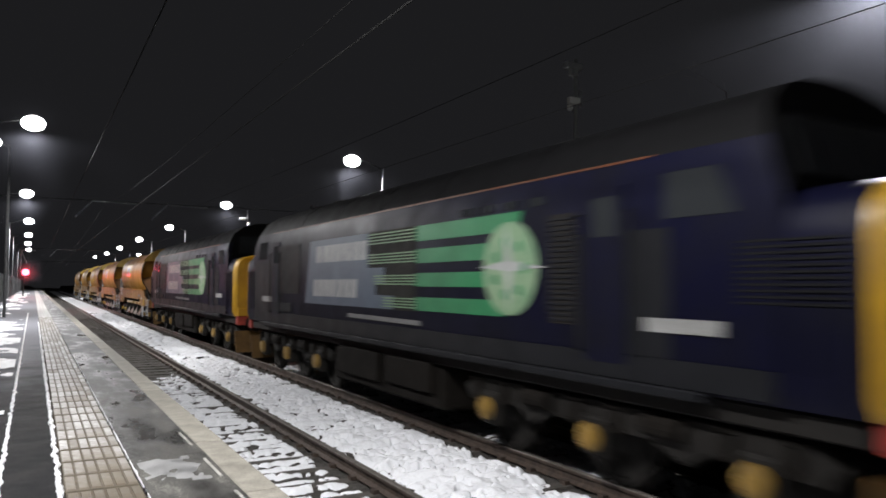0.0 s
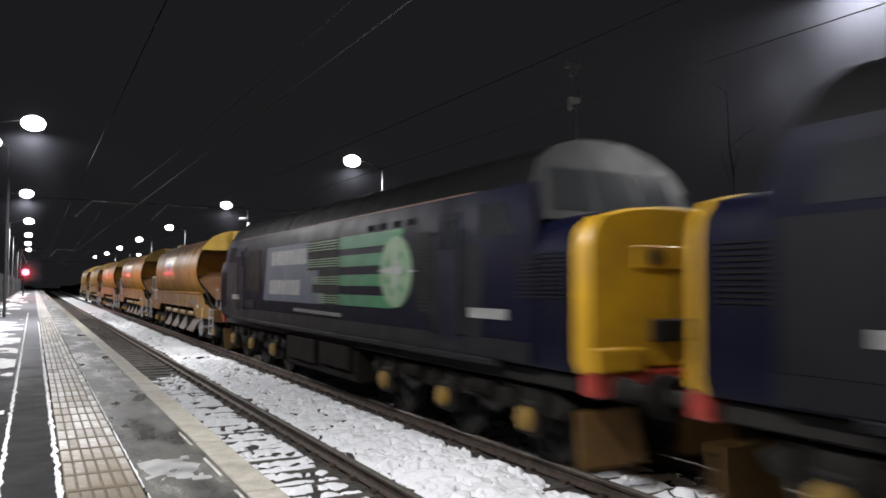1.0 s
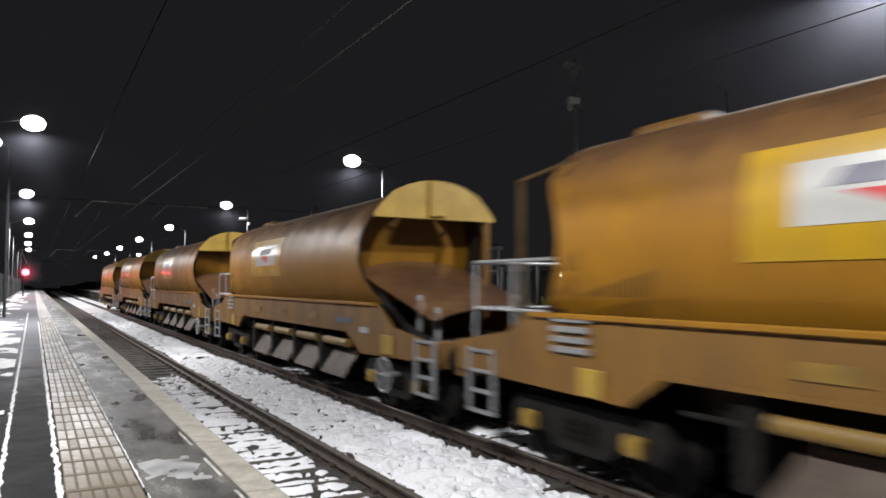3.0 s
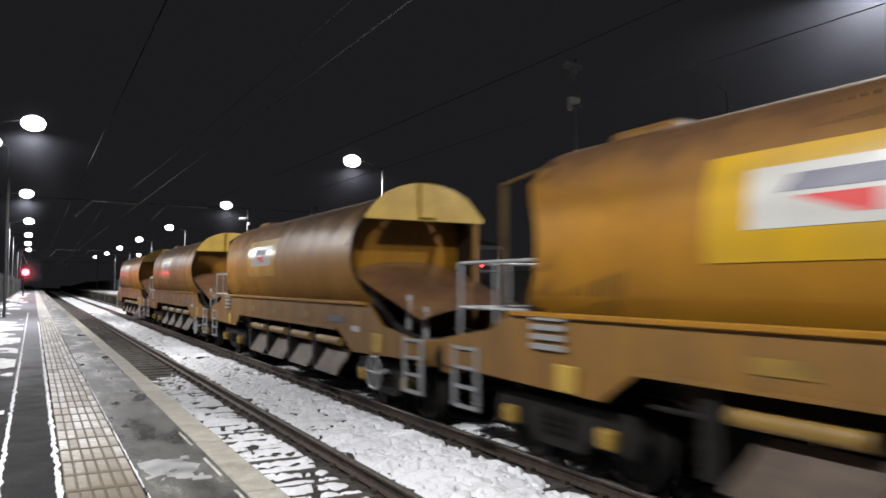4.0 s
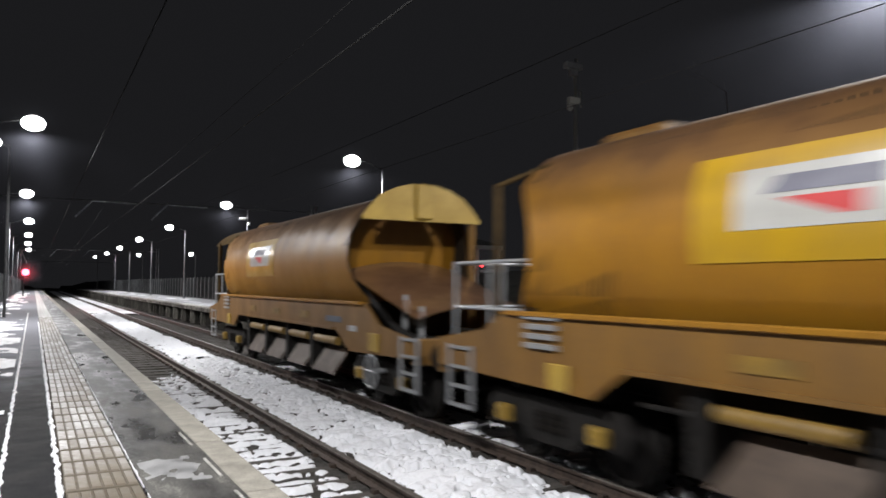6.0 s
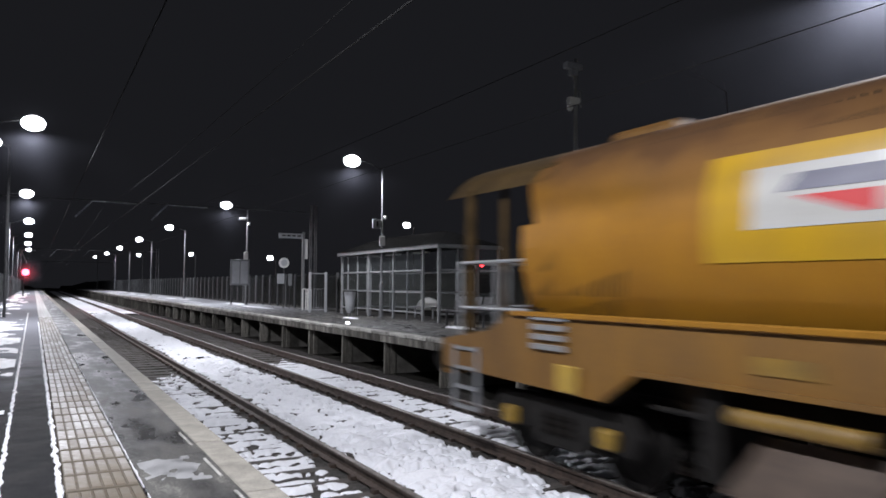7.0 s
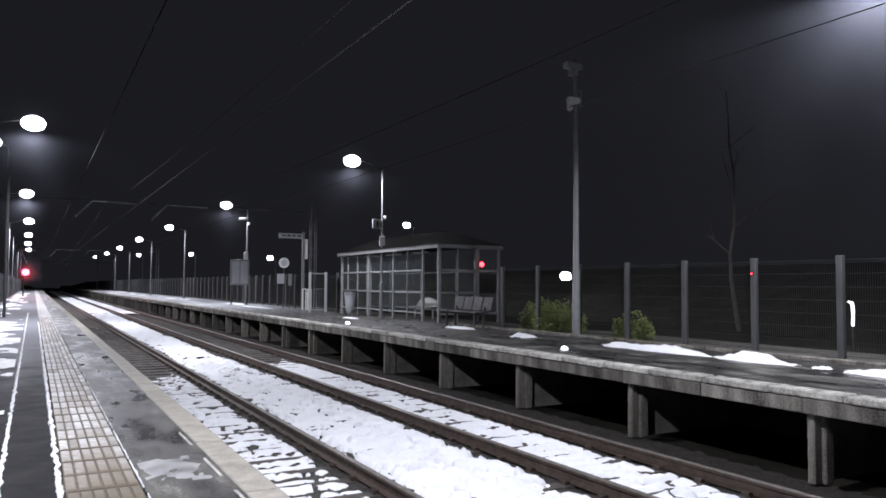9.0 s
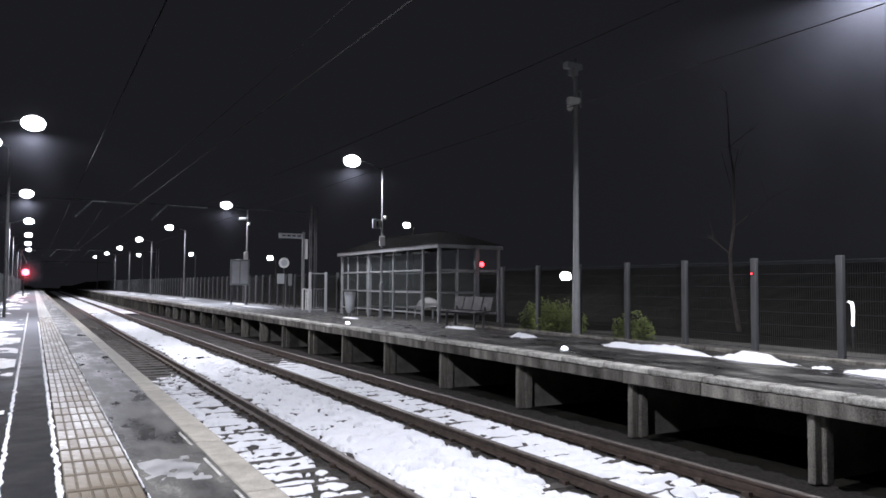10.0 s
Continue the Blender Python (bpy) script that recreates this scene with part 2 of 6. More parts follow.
M_HOODYEL = material("hood_end_yellow_paint", (0.42, 0.275, 0.04), (0.24, 0.15, 0.03), 0.5, scale=2, fine=40, bump=0.05)
M_LOGOYEL = material("clean_yellow_panel", (0.42, 0.25, 0.0096), (0.33, 0.19, 0.0096), 0.3, scale=2, fine=40, bump=0.03, coat=0.7)
M_BOARD = material("glossy_white_board", (0.46, 0.455, 0.43), (0.33, 0.325, 0.30), 0.3, scale=3, fine=40, bump=0.03, coat=0.9)
M_CHUTE = material("rust_stained_sheet", (0.17, 0.088, 0.046), (0.08, 0.038, 0.02), 0.30, rough2=0.46, scale=1.4, fine=25, bump=0.10, coat=1.0)
M_DOORPLATE = material("dusty_discharge_door", (0.085, 0.052, 0.03), (0.03, 0.02, 0.014), 0.6, scale=3, fine=30, bump=0.15)
M_INSIDE = material("dark_hopper_underside", (0.038, 0.027, 0.017), (0.015, 0.011, 0.008), 0.9, scale=3, fine=30, spec=0.1)
M_ENDSHEET = material("grimy_hopper_end", (0.085, 0.052, 0.018), (0.032, 0.021, 0.010), 0.8, scale=2.5, fine=30, spec=0.15)
M_PIPEYEL = material("dirty_yellow_pipe", (0.26, 0.15, 0.02), (0.10, 0.06, 0.015), 0.5, scale=5, fine=40)
M_PLOUGH = material("grimy_yellow_plough", (0.1456, 0.0728, 0.0084), (0.056, 0.028, 0.00672), 0.6, scale=4, fine=40)
M_BOXYEL = material("yellow_axlebox_paint", (0.32, 0.1984, 0.0192), (0.1408, 0.0832, 0.0192), 0.5, scale=8, fine=50)
M_NAMEBAR = material("dull_name_plate", (0.15, 0.15, 0.15), (0.08, 0.08, 0.08), 0.5, scale=6, fine=40, bump=0.05)
M_GROUT = material("dark_wet_joint", (0.088, 0.071, 0.047), (0.055, 0.045, 0.032), 0.7, scale=6, fine=80, bump=0.2, spec=0.3)
M_LOGORED = material("red_logo_paint", (0.50, 0.03, 0.03), (0.40, 0.03, 0.03), 0.45, bump=0.0)
M_LOGOGREY = material("dark_logo_paint", (0.12, 0.12, 0.16), (0.09, 0.09, 0.12), 0.45, bump=0.0)
M_TAGBLUE = material("pale_blue_plate", (0.084, 0.105, 0.14), (0.063, 0.077, 0.105), 0.5, bump=0.0)


# ---- mesh helpers ----
def box(bm, x0, x1, y0, y1, z0, z1):
    v = [bm.verts.new(c) for c in ((x0, y0, z0), (x1, y0, z0), (x1, y1, z0), (x0, y1, z0), (x0, y0, z1), (x1, y0, z1), (x1, y1, z1), (x0, y1, z1))]
    for f in ((0, 3, 2, 1), (4, 5, 6, 7), (0, 1, 5, 4), (1, 2, 6, 5), (2, 3, 7, 6), (3, 0, 4, 7)):
        bm.faces.new([v[i] for i in f])
    return v


def rod(bm, a, b, r, n=8, r2=None):
    """A round bar from a to b."""
    a, b = Vector(a), Vector(b)
    r2 = r if r2 is None else r2
    q = (b - a).to_track_quat("Z", "Y")
    rings = []
    for c, rr in ((a, r), (b, r2)):
        rings.append([bm.verts.new(c + q @ Vector((rr * math.cos(2 * math.pi * i / n), rr * math.sin(2 * math.pi * i / n), 0))) for i in range(n)])
    for i in range(n):
        j = (i + 1) % n
        bm.faces.new((rings[0][i], rings[0][j], rings[1][j], rings[1][i]))
    bm.faces.new(rings[0][::-1])
    bm.faces.new(rings[1])


def lathe(bm, centre, axis, profile, n=20):
    """Turns (distance along axis, radius) pairs round the axis."""
    q = Vector(axis).to_track_quat("Z", "Y")
    rings = []
    for d, r in profile:
        rings.append([bm.verts.new(Vector(centre) + q @ Vector((r * math.cos(2 * math.pi * i / n), r * math.sin(2 * math.pi * i / n), d))) for i in range(n)])
    for a, b in zip(rings, rings[1:]):
        for i in range(n):
            j = (i + 1) % n
            bm.faces.new((a[i], a[j], b[j], b[i]))
    bm.faces.new(rings[0][::-1])
    bm.faces.new(rings[-1])


def loft(bm, rings, closed=True, caps=True):
    vs = [[bm.verts.new(c) for c in r] for r in rings]
    n = len(vs[0])
    for a, b in zip(vs, vs[1:]):
        for i in range(n if closed else n - 1):
            j = (i + 1) % n
            bm.faces.new((a[i], a[j], b[j], b[i]))
    if caps and closed:
        bm.faces.new(vs[0][::-1])
        bm.faces.new(vs[-1])
    return vs


def prism(bm, outline, axis, a, b):
    """Extrudes a flat outline of (p, q) along axis from a to b. axis x: (y, z); y: (x, z); z: (x, y)."""
    def place(p, q, s):
        return {"x": (s, p, q), "y": (p, s, q), "z": (p, q, s)}[axis]
    loft(bm, [[place(p, q, a) for p, q in outline], [place(p, q, b) for p, q in outline]])


def bevelled(bm, w=0.01, seg=1):
    bmesh.ops.recalc_face_normals(bm, faces=bm.faces)
    edges = [e for e in bm.edges if len(e.link_faces) == 2 and e.calc_face_angle() > 0.6]
    bmesh.ops.bevel(bm, geom=edges, offset=w, segments=seg, affect="EDGES", clamp_overlap=True)
    return bm


def part(name, bm, mat, parent=None, label="", smooth=False):
    bmesh.ops.recalc_face_normals(bm, faces=bm.faces)
    me = bpy.data.meshes.new(name)
    bm.to_mesh(me)
    bm.free()
    me.materials.append(mat)
    if smooth:
        me.polygons.foreach_set("use_smooth", [True] * len(me.polygons))
        me.set_sharp_from_angle(angle=radians(35))
    ob = new(name, me)
    if parent:
        ob.parent = parent
    if label:
        ob["label"] = label
    return ob


def thing(name, label, category, m=None, group="", kind=""):
    ob = new(name)
    if m is not None:
        ob.matrix_basis = m
    return tagged(ob, label, category, group, kind)


def B():
    return bmesh.new()


def boxed(name, mat, parent, *dims, w=0.008, label=""):
    for d in dims:
        bm = B()
        box(bm, *d)
        ob = part(name, bevelled(bm, w) if w else bm, mat, parent, label)
    return ob


def rods(name, mat, parent, *ends, r=0.02, n=8, label=""):
    bm = B()
    for a, b in ends:
        rod(bm, a, b, r, n)
    return part(name, bm, mat, parent, label, True)


def grid_mesh(name, xs, ys, z, mat):
    """A height field z[i, j] over xs and ys."""
    nx, ny = len(xs), len(ys)
    gx, gy = np.meshgrid(xs, ys, indexing="ij")
    co = np.stack([gx, gy, z], -1).reshape(-1, 3)
    i = np.arange(nx * ny).reshape(nx, ny)
    q = np.stack([i[:-1, :-1], i[1:, :-1], i[1:, 1:], i[:-1, 1:]], -1).reshape(-1, 4)
    me = bpy.data.meshes.new(name)
    me.from_pydata(co.tolist(), [], q.tolist())
    me.materials.append(mat)
    me.polygons.foreach_set("use_smooth", [True] * len(me.polygons))
    return new(name, me)


def lumps(shape, cells, seed, octaves=3):
    """Smooth random field in -1..1, bilinear value noise; cells: grid cells across each axis."""
    rng = np.random.RandomState(seed)
    out, amp, tot = np.zeros(shape), 1.0, 0.0
    for o in range(octaves):
        c = [max(2, int(k * 2 ** o)) for k in cells]
        g = rng.uniform(-1, 1, (c[0] + 2, c[1] + 2))
        u = np.linspace(0, c[0], shape[0])
        w = np.linspace(0, c[1], shape[1])
        iu, iw = u.astype(int), w.astype(int)
        fu, fw = (u - iu)[:, None], (w - iw)[None, :]
        fu, fw = fu * fu * (3 - 2 * fu), fw * fw * (3 - 2 * fw)
        a, b2 = g[np.ix_(iu, iw)], g[np.ix_(iu + 1, iw)]
        c2, d = g[np.ix_(iu, iw + 1)], g[np.ix_(iu + 1, iw + 1)]
        out += amp * ((a * (1 - fu) + b2 * fu) * (1 - fw) + (c2 * (1 - fu) + d * fu) * fw)
        tot += amp
        amp *= 0.55
    return out / tot


# ---- ground, tracks, snow ----
def build_ground():
    bm = B()
    prof = [(-400, 0.86), (-4.75, 0.86), (-4.6, 0.80), (-1.75, -0.42), (-1.5, -0.30), (5.2, -0.30), (5.6, -0.34), (9.0, -0.42), (9.35, 0.75), (10.5, 0.86), (14.5, 0.95), (21, 3.0), (400, 3.2)]
    ys = [-120, 0, 30, 80, 200, 420]
    loft(bm, [[(x, y, z) for x, z in prof] for y in ys], closed=False)
    ob = part("ground", bm, M_SOIL)
    tagged(ob, "dark winter ground and embankment beside the railway", "ground", kind="structure")
    xs, ys = np.linspace(-1.45, 5.6, 150), np.concatenate([np.arange(-60, 2.0, 0.5), np.arange(2.0, 20, 0.05), np.arange(20, 60, 0.25), np.arange(60, 230, 2.0)])
    z = -0.195 + 0.03 * lumps((150, len(ys)), (90, 300), 3, 2)
    ob = grid_mesh("ballast", xs, ys, z, M_BALLAST)
    tagged(ob, "dark stained stone ballast under the tracks", "ballast", kind="structure")


def build_track(x, name_label):
    tr = thing("railway_track", name_label, "railway track", pose(x, 0, 0), kind="structure")
    head = [(-0.036, -0.012), (-0.03, 0.0), (0.03, 0.0), (0.036, -0.012)]
    outline = [(-0.036, -0.012), (-0.033, -0.045), (-0.010, -0.058), (-0.010, -0.125), (-0.07, -0.145), (-0.07, -0.159), (0.07, -0.159), (0.07, -0.145), (0.010, -0.125), (0.010, -0.058), (0.033, -0.045), (0.036, -0.012)]
    for sx in (-0.7525, 0.7525):
        bm = B()
        prism(bm, [(sx + a, b) for a, b in outline], "y", -60, 230)
        rail = part("rail", bm, M_RAIL, tr, "rust-brown steel rail with a polished head")
        bm = B()
        prism(bm, [(sx + a, b) for a, b in head], "y", -60, 230)
        part("rail_head", bm, M_RAILTOP, rail, "polished steel rail head")
    bm = B()
    prism(bm, [(-0.13, -0.30), (-0.10, -0.172), (0.10, -0.172), (0.13, -0.30)], "x", -1.22, 1.22)
    me = part("sleeper", bm, M_SLEEPER, tr)
    me.location = (0, 3.0, 0)
    for i in [k for k in range(-40, 75) if k]:
        o = me.copy()
        scene.collection.objects.link(o)
        o.location = (random.uniform(-0.01, 0.01), 3.0 + 0.672 * i, random.uniform(-0.006, 0.004))
    bm = B()
    for i in range(-40, 75):
        for sx in (-0.7525, 0.7525):
            for d in (-0.105, 0.105):
                y = 3.0 + 0.672 * i
                box(bm, sx + d - 0.035, sx + d + 0.035, y - 0.05, y + 0.05, -0.172, -0.125)
    part("rail_clips", bm, M_RAIL, tr)["kind"] = "stuff"


def snow_field(name, x0, x1, y0, y1, dx, dy, seed, level, depth, sleepers=0.0, phase=0.0, bare=None, label="", ragged=0.0, holes=0.0, gap=0.048):
    xs, ys = np.arange(x0, x1 + dx / 2, dx), np.arange(y0, y1 + dy / 2, dy)
    sh = (len(xs), len(ys))
    W, H = x1 - x0, y1 - y0
    big = lumps(sh, (W * 1.6, H * 1.3), seed, 3)
    small = lumps(sh, (W * 7, H * 7), seed + 1, 2)
    tiny = lumps(sh, (W * 16, H * 14), seed + 8, 2)
    z = level + depth * (0.85 * big + 0.38 * small + 0.13 * tiny)
    gx, gy = np.meshgrid(xs, ys, indexing="ij")
    if sleepers:
        wob = 0.05 * lumps(sh, (W * 3, H * 2), seed + 2, 3) + 0.022 * lumps(sh, (W * 12, H * 12), seed + 6, 2)
        wide = gap + 0.055 * lumps(sh, (W * 2.5, H * 3), seed + 3, 3)
        for off, amount in ((0.0, 1.0), (0.33, 0.8)):
            d = np.abs((gy + wob + off - phase) % 0.672 - 0.336)
            z -= sleepers * amount * np.exp(-(d / np.maximum(wide, 0.012)) ** 2)
        spot = lumps(sh, (W * 9, H * 6), seed + 5, 2)
        z -= sleepers * np.clip(spot - 0.46, 0, 1) * 2.2
    if holes:
        spot = lumps(sh, (W * 8, H * 5), seed + 15, 2) + 0.35 * big
        z -= holes * np.clip(spot - 0.27, 0, 1)
    if bare is not None:
        z -= bare(gx, gy, big + 0.6 * small)
    near = np.minimum(gx - x0, x1 - gx)
    if ragged:
        wave = 0.5 + 0.5 * np.cos(2 * math.pi * (gy - phase) / 0.672 + 1.5 * big)
        near = near - ragged * (0.55 + 0.5 * big + 0.3 * small) - 0.55 * ragged * wave
    edge = np.clip(near / 0.14, -1.0, 1)
    z -= (1 - edge) ** 2 * 0.10 * (1.0 + 0.3 * small)
    z = np.maximum(z, -0.36)
    ob = grid_mesh(name, xs, ys, z, M_SNOW)
    tagged(ob, label, "snow", kind="stuff")


def build_snow():
    def far_bare(gx, gy, n):
        return 0.30 / (1 + np.exp(-(gy - 23.5 + 2.5 * n - 1.0 * (gx - 3.6)) / 0.9)) * (gy < 60)
    def near_bare(gx, gy, n):
        return 0.30 / (1 + np.exp(-(gy - 20.5 - 2.5 * (gx + 0.2) + 2.0 * n) / 0.8))
    def thin(gx, gy, n):
        return 0.10 / (1 + np.exp(-(gy - 14 + 3 * n) / 1.5)) * (0.35 + 0.9 * n)
    snow_field("snow_between_tracks", 0.86, 2.82, 3.0, 24.0, 0.020, 0.024, 11, -0.112, 0.12, 0.085, 0.1, thin, "thick lumpy white snow between the two tracks", 0.18, 0.9)
    snow_field("snow_between_tracks", 0.88, 2.78, 23.9, 62.0, 0.07, 0.12, 12, -0.135, 0.13, 0.0, 0, None, "lumpy white snow between the two tracks", 0.26, 0.6)
    snow_field("snow_between_tracks", 0.92, 2.74, 61.8, 230.0, 0.18, 1.0, 13, -0.10, 0.03, 0.0, 0, None, "distant white snow between the two tracks")
    for x0, x1, lev in ((0.86, 2.82, -0.115), (-0.66, 0.66, -0.15), (2.98, 4.31, -0.15), (-1.44, -0.84, -0.17)):
        snow_field("snow_by_track", x0, x1, -50.0, 3.0, 0.06, 0.07, 60 + int(x1 * 10), lev, 0.09, 0.05, 0.1, None, "lumpy white snow along the tracks", 0.06, 0.3)
    snow_field("snow_on_sleepers", -0.66, 0.66, 3.0, 28.0, 0.025, 0.022, 21, -0.150, 0.06, 0.135, 0.0, near_bare, "rows of snow on the sleepers of the near track", 0.05, 0.5, 0.072)
    snow_field("snow_beside_rail", -1.44, -0.84, 3.0, 28.0, 0.03, 0.03, 23, -0.176, 0.06, 0.12, 0.0, near_bare, "patchy snow between the rail and the platform wall", 0.05, 0.5, 0.072)
    snow_field("snow_on_sleepers", 2.98, 4.31, 3.0, 30.0, 0.03, 0.025, 31, -0.140, 0.06, 0.075, 0.2, far_bare, "rows of snow on the sleepers of the far track", 0.05, 0.2, 0.052)
    snow_field("snow_on_sleepers", 2.98, 4.31, 60.0, 230.0, 0.12, 1.0, 33, -0.10, 0.03, 0.0, 0.2, None, "distant snow on the far track")


# ---- platforms ----
def build_near_platform():
    P = thing("platform", "wet tarmac station platform with cream edge and snow remains", "platform", kind="structure")
    bm = B()
    box(bm, -4.6, EDGE - 0.25, -60, 165, -0.6, PLAT - 0.06)
    part("platform_body", bm, M_CONCDARK, P)
    # surfaces laid side by side
    xs, ys = np.linspace(-2.145, EDGE - 0.215, 12), np.concatenate([np.arange(-60, -3, 1.0), np.arange(-3, 30, 0.2), np.arange(30, 166, 2.5)])
    def strip(name, x0, x1, mat, seed, label, amp=0.004, z=PLAT):
        xs = np.linspace(x0, x1, 14)
        zz = z + amp * lumps((14, len(ys)), (3, 60), seed, 3)
        ob = grid_mesh(name, xs, ys, zz, mat)
        ob.parent = P
        ob["label"] = label
    strip("edge_strip", -2.15, EDGE - 0.205, M_TARMAC2, 41, "wet worn grey walkway strip")
    strip("tarmac_strip", -2.90, -2.575, M_TARMAC, 42, "dark wet tarmac strip")
    strip("back_strip", -4.6, -2.90, M_TARMAC, 43, "damp frosted tarmac behind the walkway")
    # coping slabs with open joints
    bm = B()
    box(bm, EDGE - 0.205, EDGE, -0.757, 0.757, -0.11, 0.004)
    bevelled(bm, 0.007, 1)
    slab = part("coping_slab", bm, M_COPING, P, "cream-painted concrete edge slab")
    slab.location = (0, 5.1 - 1.524 * 43, PLAT)
    for i in range(-42, 105):
        o = slab.copy()
        scene.collection.objects.link(o)
        o.location = (random.uniform(-0.006, 0.006), 5.1 + 1.524 * i, PLAT + random.uniform(-0.003, 0.003))
    bm = B()
    box(bm, EDGE - 0.235, EDGE - 0.04, -60, 165, -0.6, PLAT - 0.11)
    part("platform_wall", bm, M_CONCDARK, P, "stained wall under the platform edge")
    # painted dashes along the coping
    for y0, y1 in ((5.75, 6.3), (4.75, 5.3), (3.9, 4.4)):
        bm = B()
        box(bm, EDGE - 0.255, EDGE - 0.235, y0, y1, PLAT - 0.02, PLAT + 0.0065)
        part("painted_dash", bm, M_WHITELINE, P, "worn white painted dash")
    # tactile paving: slabs with flat-topped blisters
    bm = B()
    box(bm, -0.2, 0.2, -0.197, 0.197, -0.05, 0.003)
    bevelled(bm, 0.006)
    for i in range(6):
        x = -0.1668 + 0.0667 * i
        for y0, y1 in ((-0.168, 0.168),):
            loft(bm, [[(x - 0.027, y0, 0.0035), (x + 0.027, y0, 0.0035), (x + 0.027, y1, 0.0035), (x - 0.027, y1, 0.0035)], [(x - 0.023, y0 + 0.012, 0.009), (x + 0.023, y0 + 0.012, 0.009), (x + 0.023, y1 - 0.012, 0.009), (x - 0.023, y1 - 0.012, 0.009)]])
    tile = part("tactile_slab", bm, M_TACTILE, P, "buff tactile slab with raised ribs, partly frosted")
    tile.data.materials.append(M_GROUT)
    for f in tile.data.polygons:
        if f.center.z < 0.0035:
            f.material_index = 1
    tile.location = (-2.363, 1.0, PLAT)
    for i in [k for k in range(-60, 72) if k]:
        o = tile.copy()
        scene.collection.objects.link(o)
        o.location = (-2.363 + random.uniform(-0.003, 0.003), 1.0 + 0.4 * i, PLAT + random.uniform(-0.002, 0.002))
    bm = B()
    box(bm, -2.563, -2.163, 29.6, 165, PLAT - 0.05, PLAT + 0.004)
    part("tactile_strip", bm, M_TACTILE, P)
    # ragged lines of snow in the joints
    def snow_line(x, wide, y0, y1, seed, step=0.03, gap=0.15):
        bm = B()
        rng = random.Random(seed)
        y, last = y0, None
        n = int((y1 - y0) / step)
        for i in range(n):
            y = y0 + i * step
            k = noise.noise(Vector((seed, y * 2.3, 0))) * 0.5 + noise.noise(Vector((seed, y * 11, 3))) * 0.5
            k2 = noise.noise(Vector((seed + 9, y * 6, 1)))
            w = wide * (0.65 + 0.9 * k)
            if w < wide * gap:
                last = None
                continue
            c = x + 0.35 * wide * k2
            row = [bm.verts.new((c + w * a, y, PLAT - 0.004 + hh * (0.6 + 0.8 * rng.random()))) for a, hh in ((-0.5, 0), (-0.3, 0.012), (0.2, 0.014), (0.5, 0))]
            if last:
                for a in range(3):
                    bm.faces.new((last[a], last[a + 1], row[a + 1], row[a]))
            last = row
        ob = part("snow_line", bm, M_OLDSNOW, None, "", True)
        tagged(ob, "narrow ragged line of frozen snow along a paving joint", "snow", kind="stuff")
    snow_line(-2.59, 0.055, 3.0, 26, 1)
    snow_line(-2.905, 0.05, 3.0, 34, 2)
    snow_line(-2.153, 0.014, 3.0, 14, 5, gap=0.45)
    # slush films and patches
    def patch(x0, x1, y0, y1, seed, cover, thick=0.012, mat=M_OLDSNOW):
        xs, ys = np.arange(x0, x1, 0.03), np.arange(y0, y1, 0.05 if y1 < 30 else 0.3)
        sh = (len(xs), len(ys))
        n = lumps(sh, ((x1 - x0) * (2.2 if y1 > 6 else 11), (y1 - y0) * (1.4 if 6 < y1 < 30 else 0.35 if y1 > 30 else 7)), seed, 4)
        gx, gy = np.meshgrid(xs, ys, indexing="ij")
        e = np.minimum(np.minimum(gx - x0, x1 - gx) / (0.3 * (x1 - x0)), np.minimum(gy - y0, y1 - gy) / (0.2 * (y1 - y0)))
        z = PLAT + thick * np.clip(n * 1.6 + cover - 0.9 * (1 - np.clip(e, 0, 1)), -1.2, 0.9)
        ob = grid_mesh("snow_patch", xs, ys, z, mat)
        tagged(ob, "thin patch of slushy snow on the platform", "snow", kind="stuff")
    patch(-4.55, -2.93, 7.0, 28, 8, 0.32, 0.03)
    patch(-2.12, -1.70, 4.75, 5.5, 7, 0.62, 0.006, M_SLUSH)
    patch(-4.55, -2.9, 28.3, 110, 9, 0.1, 0.04)


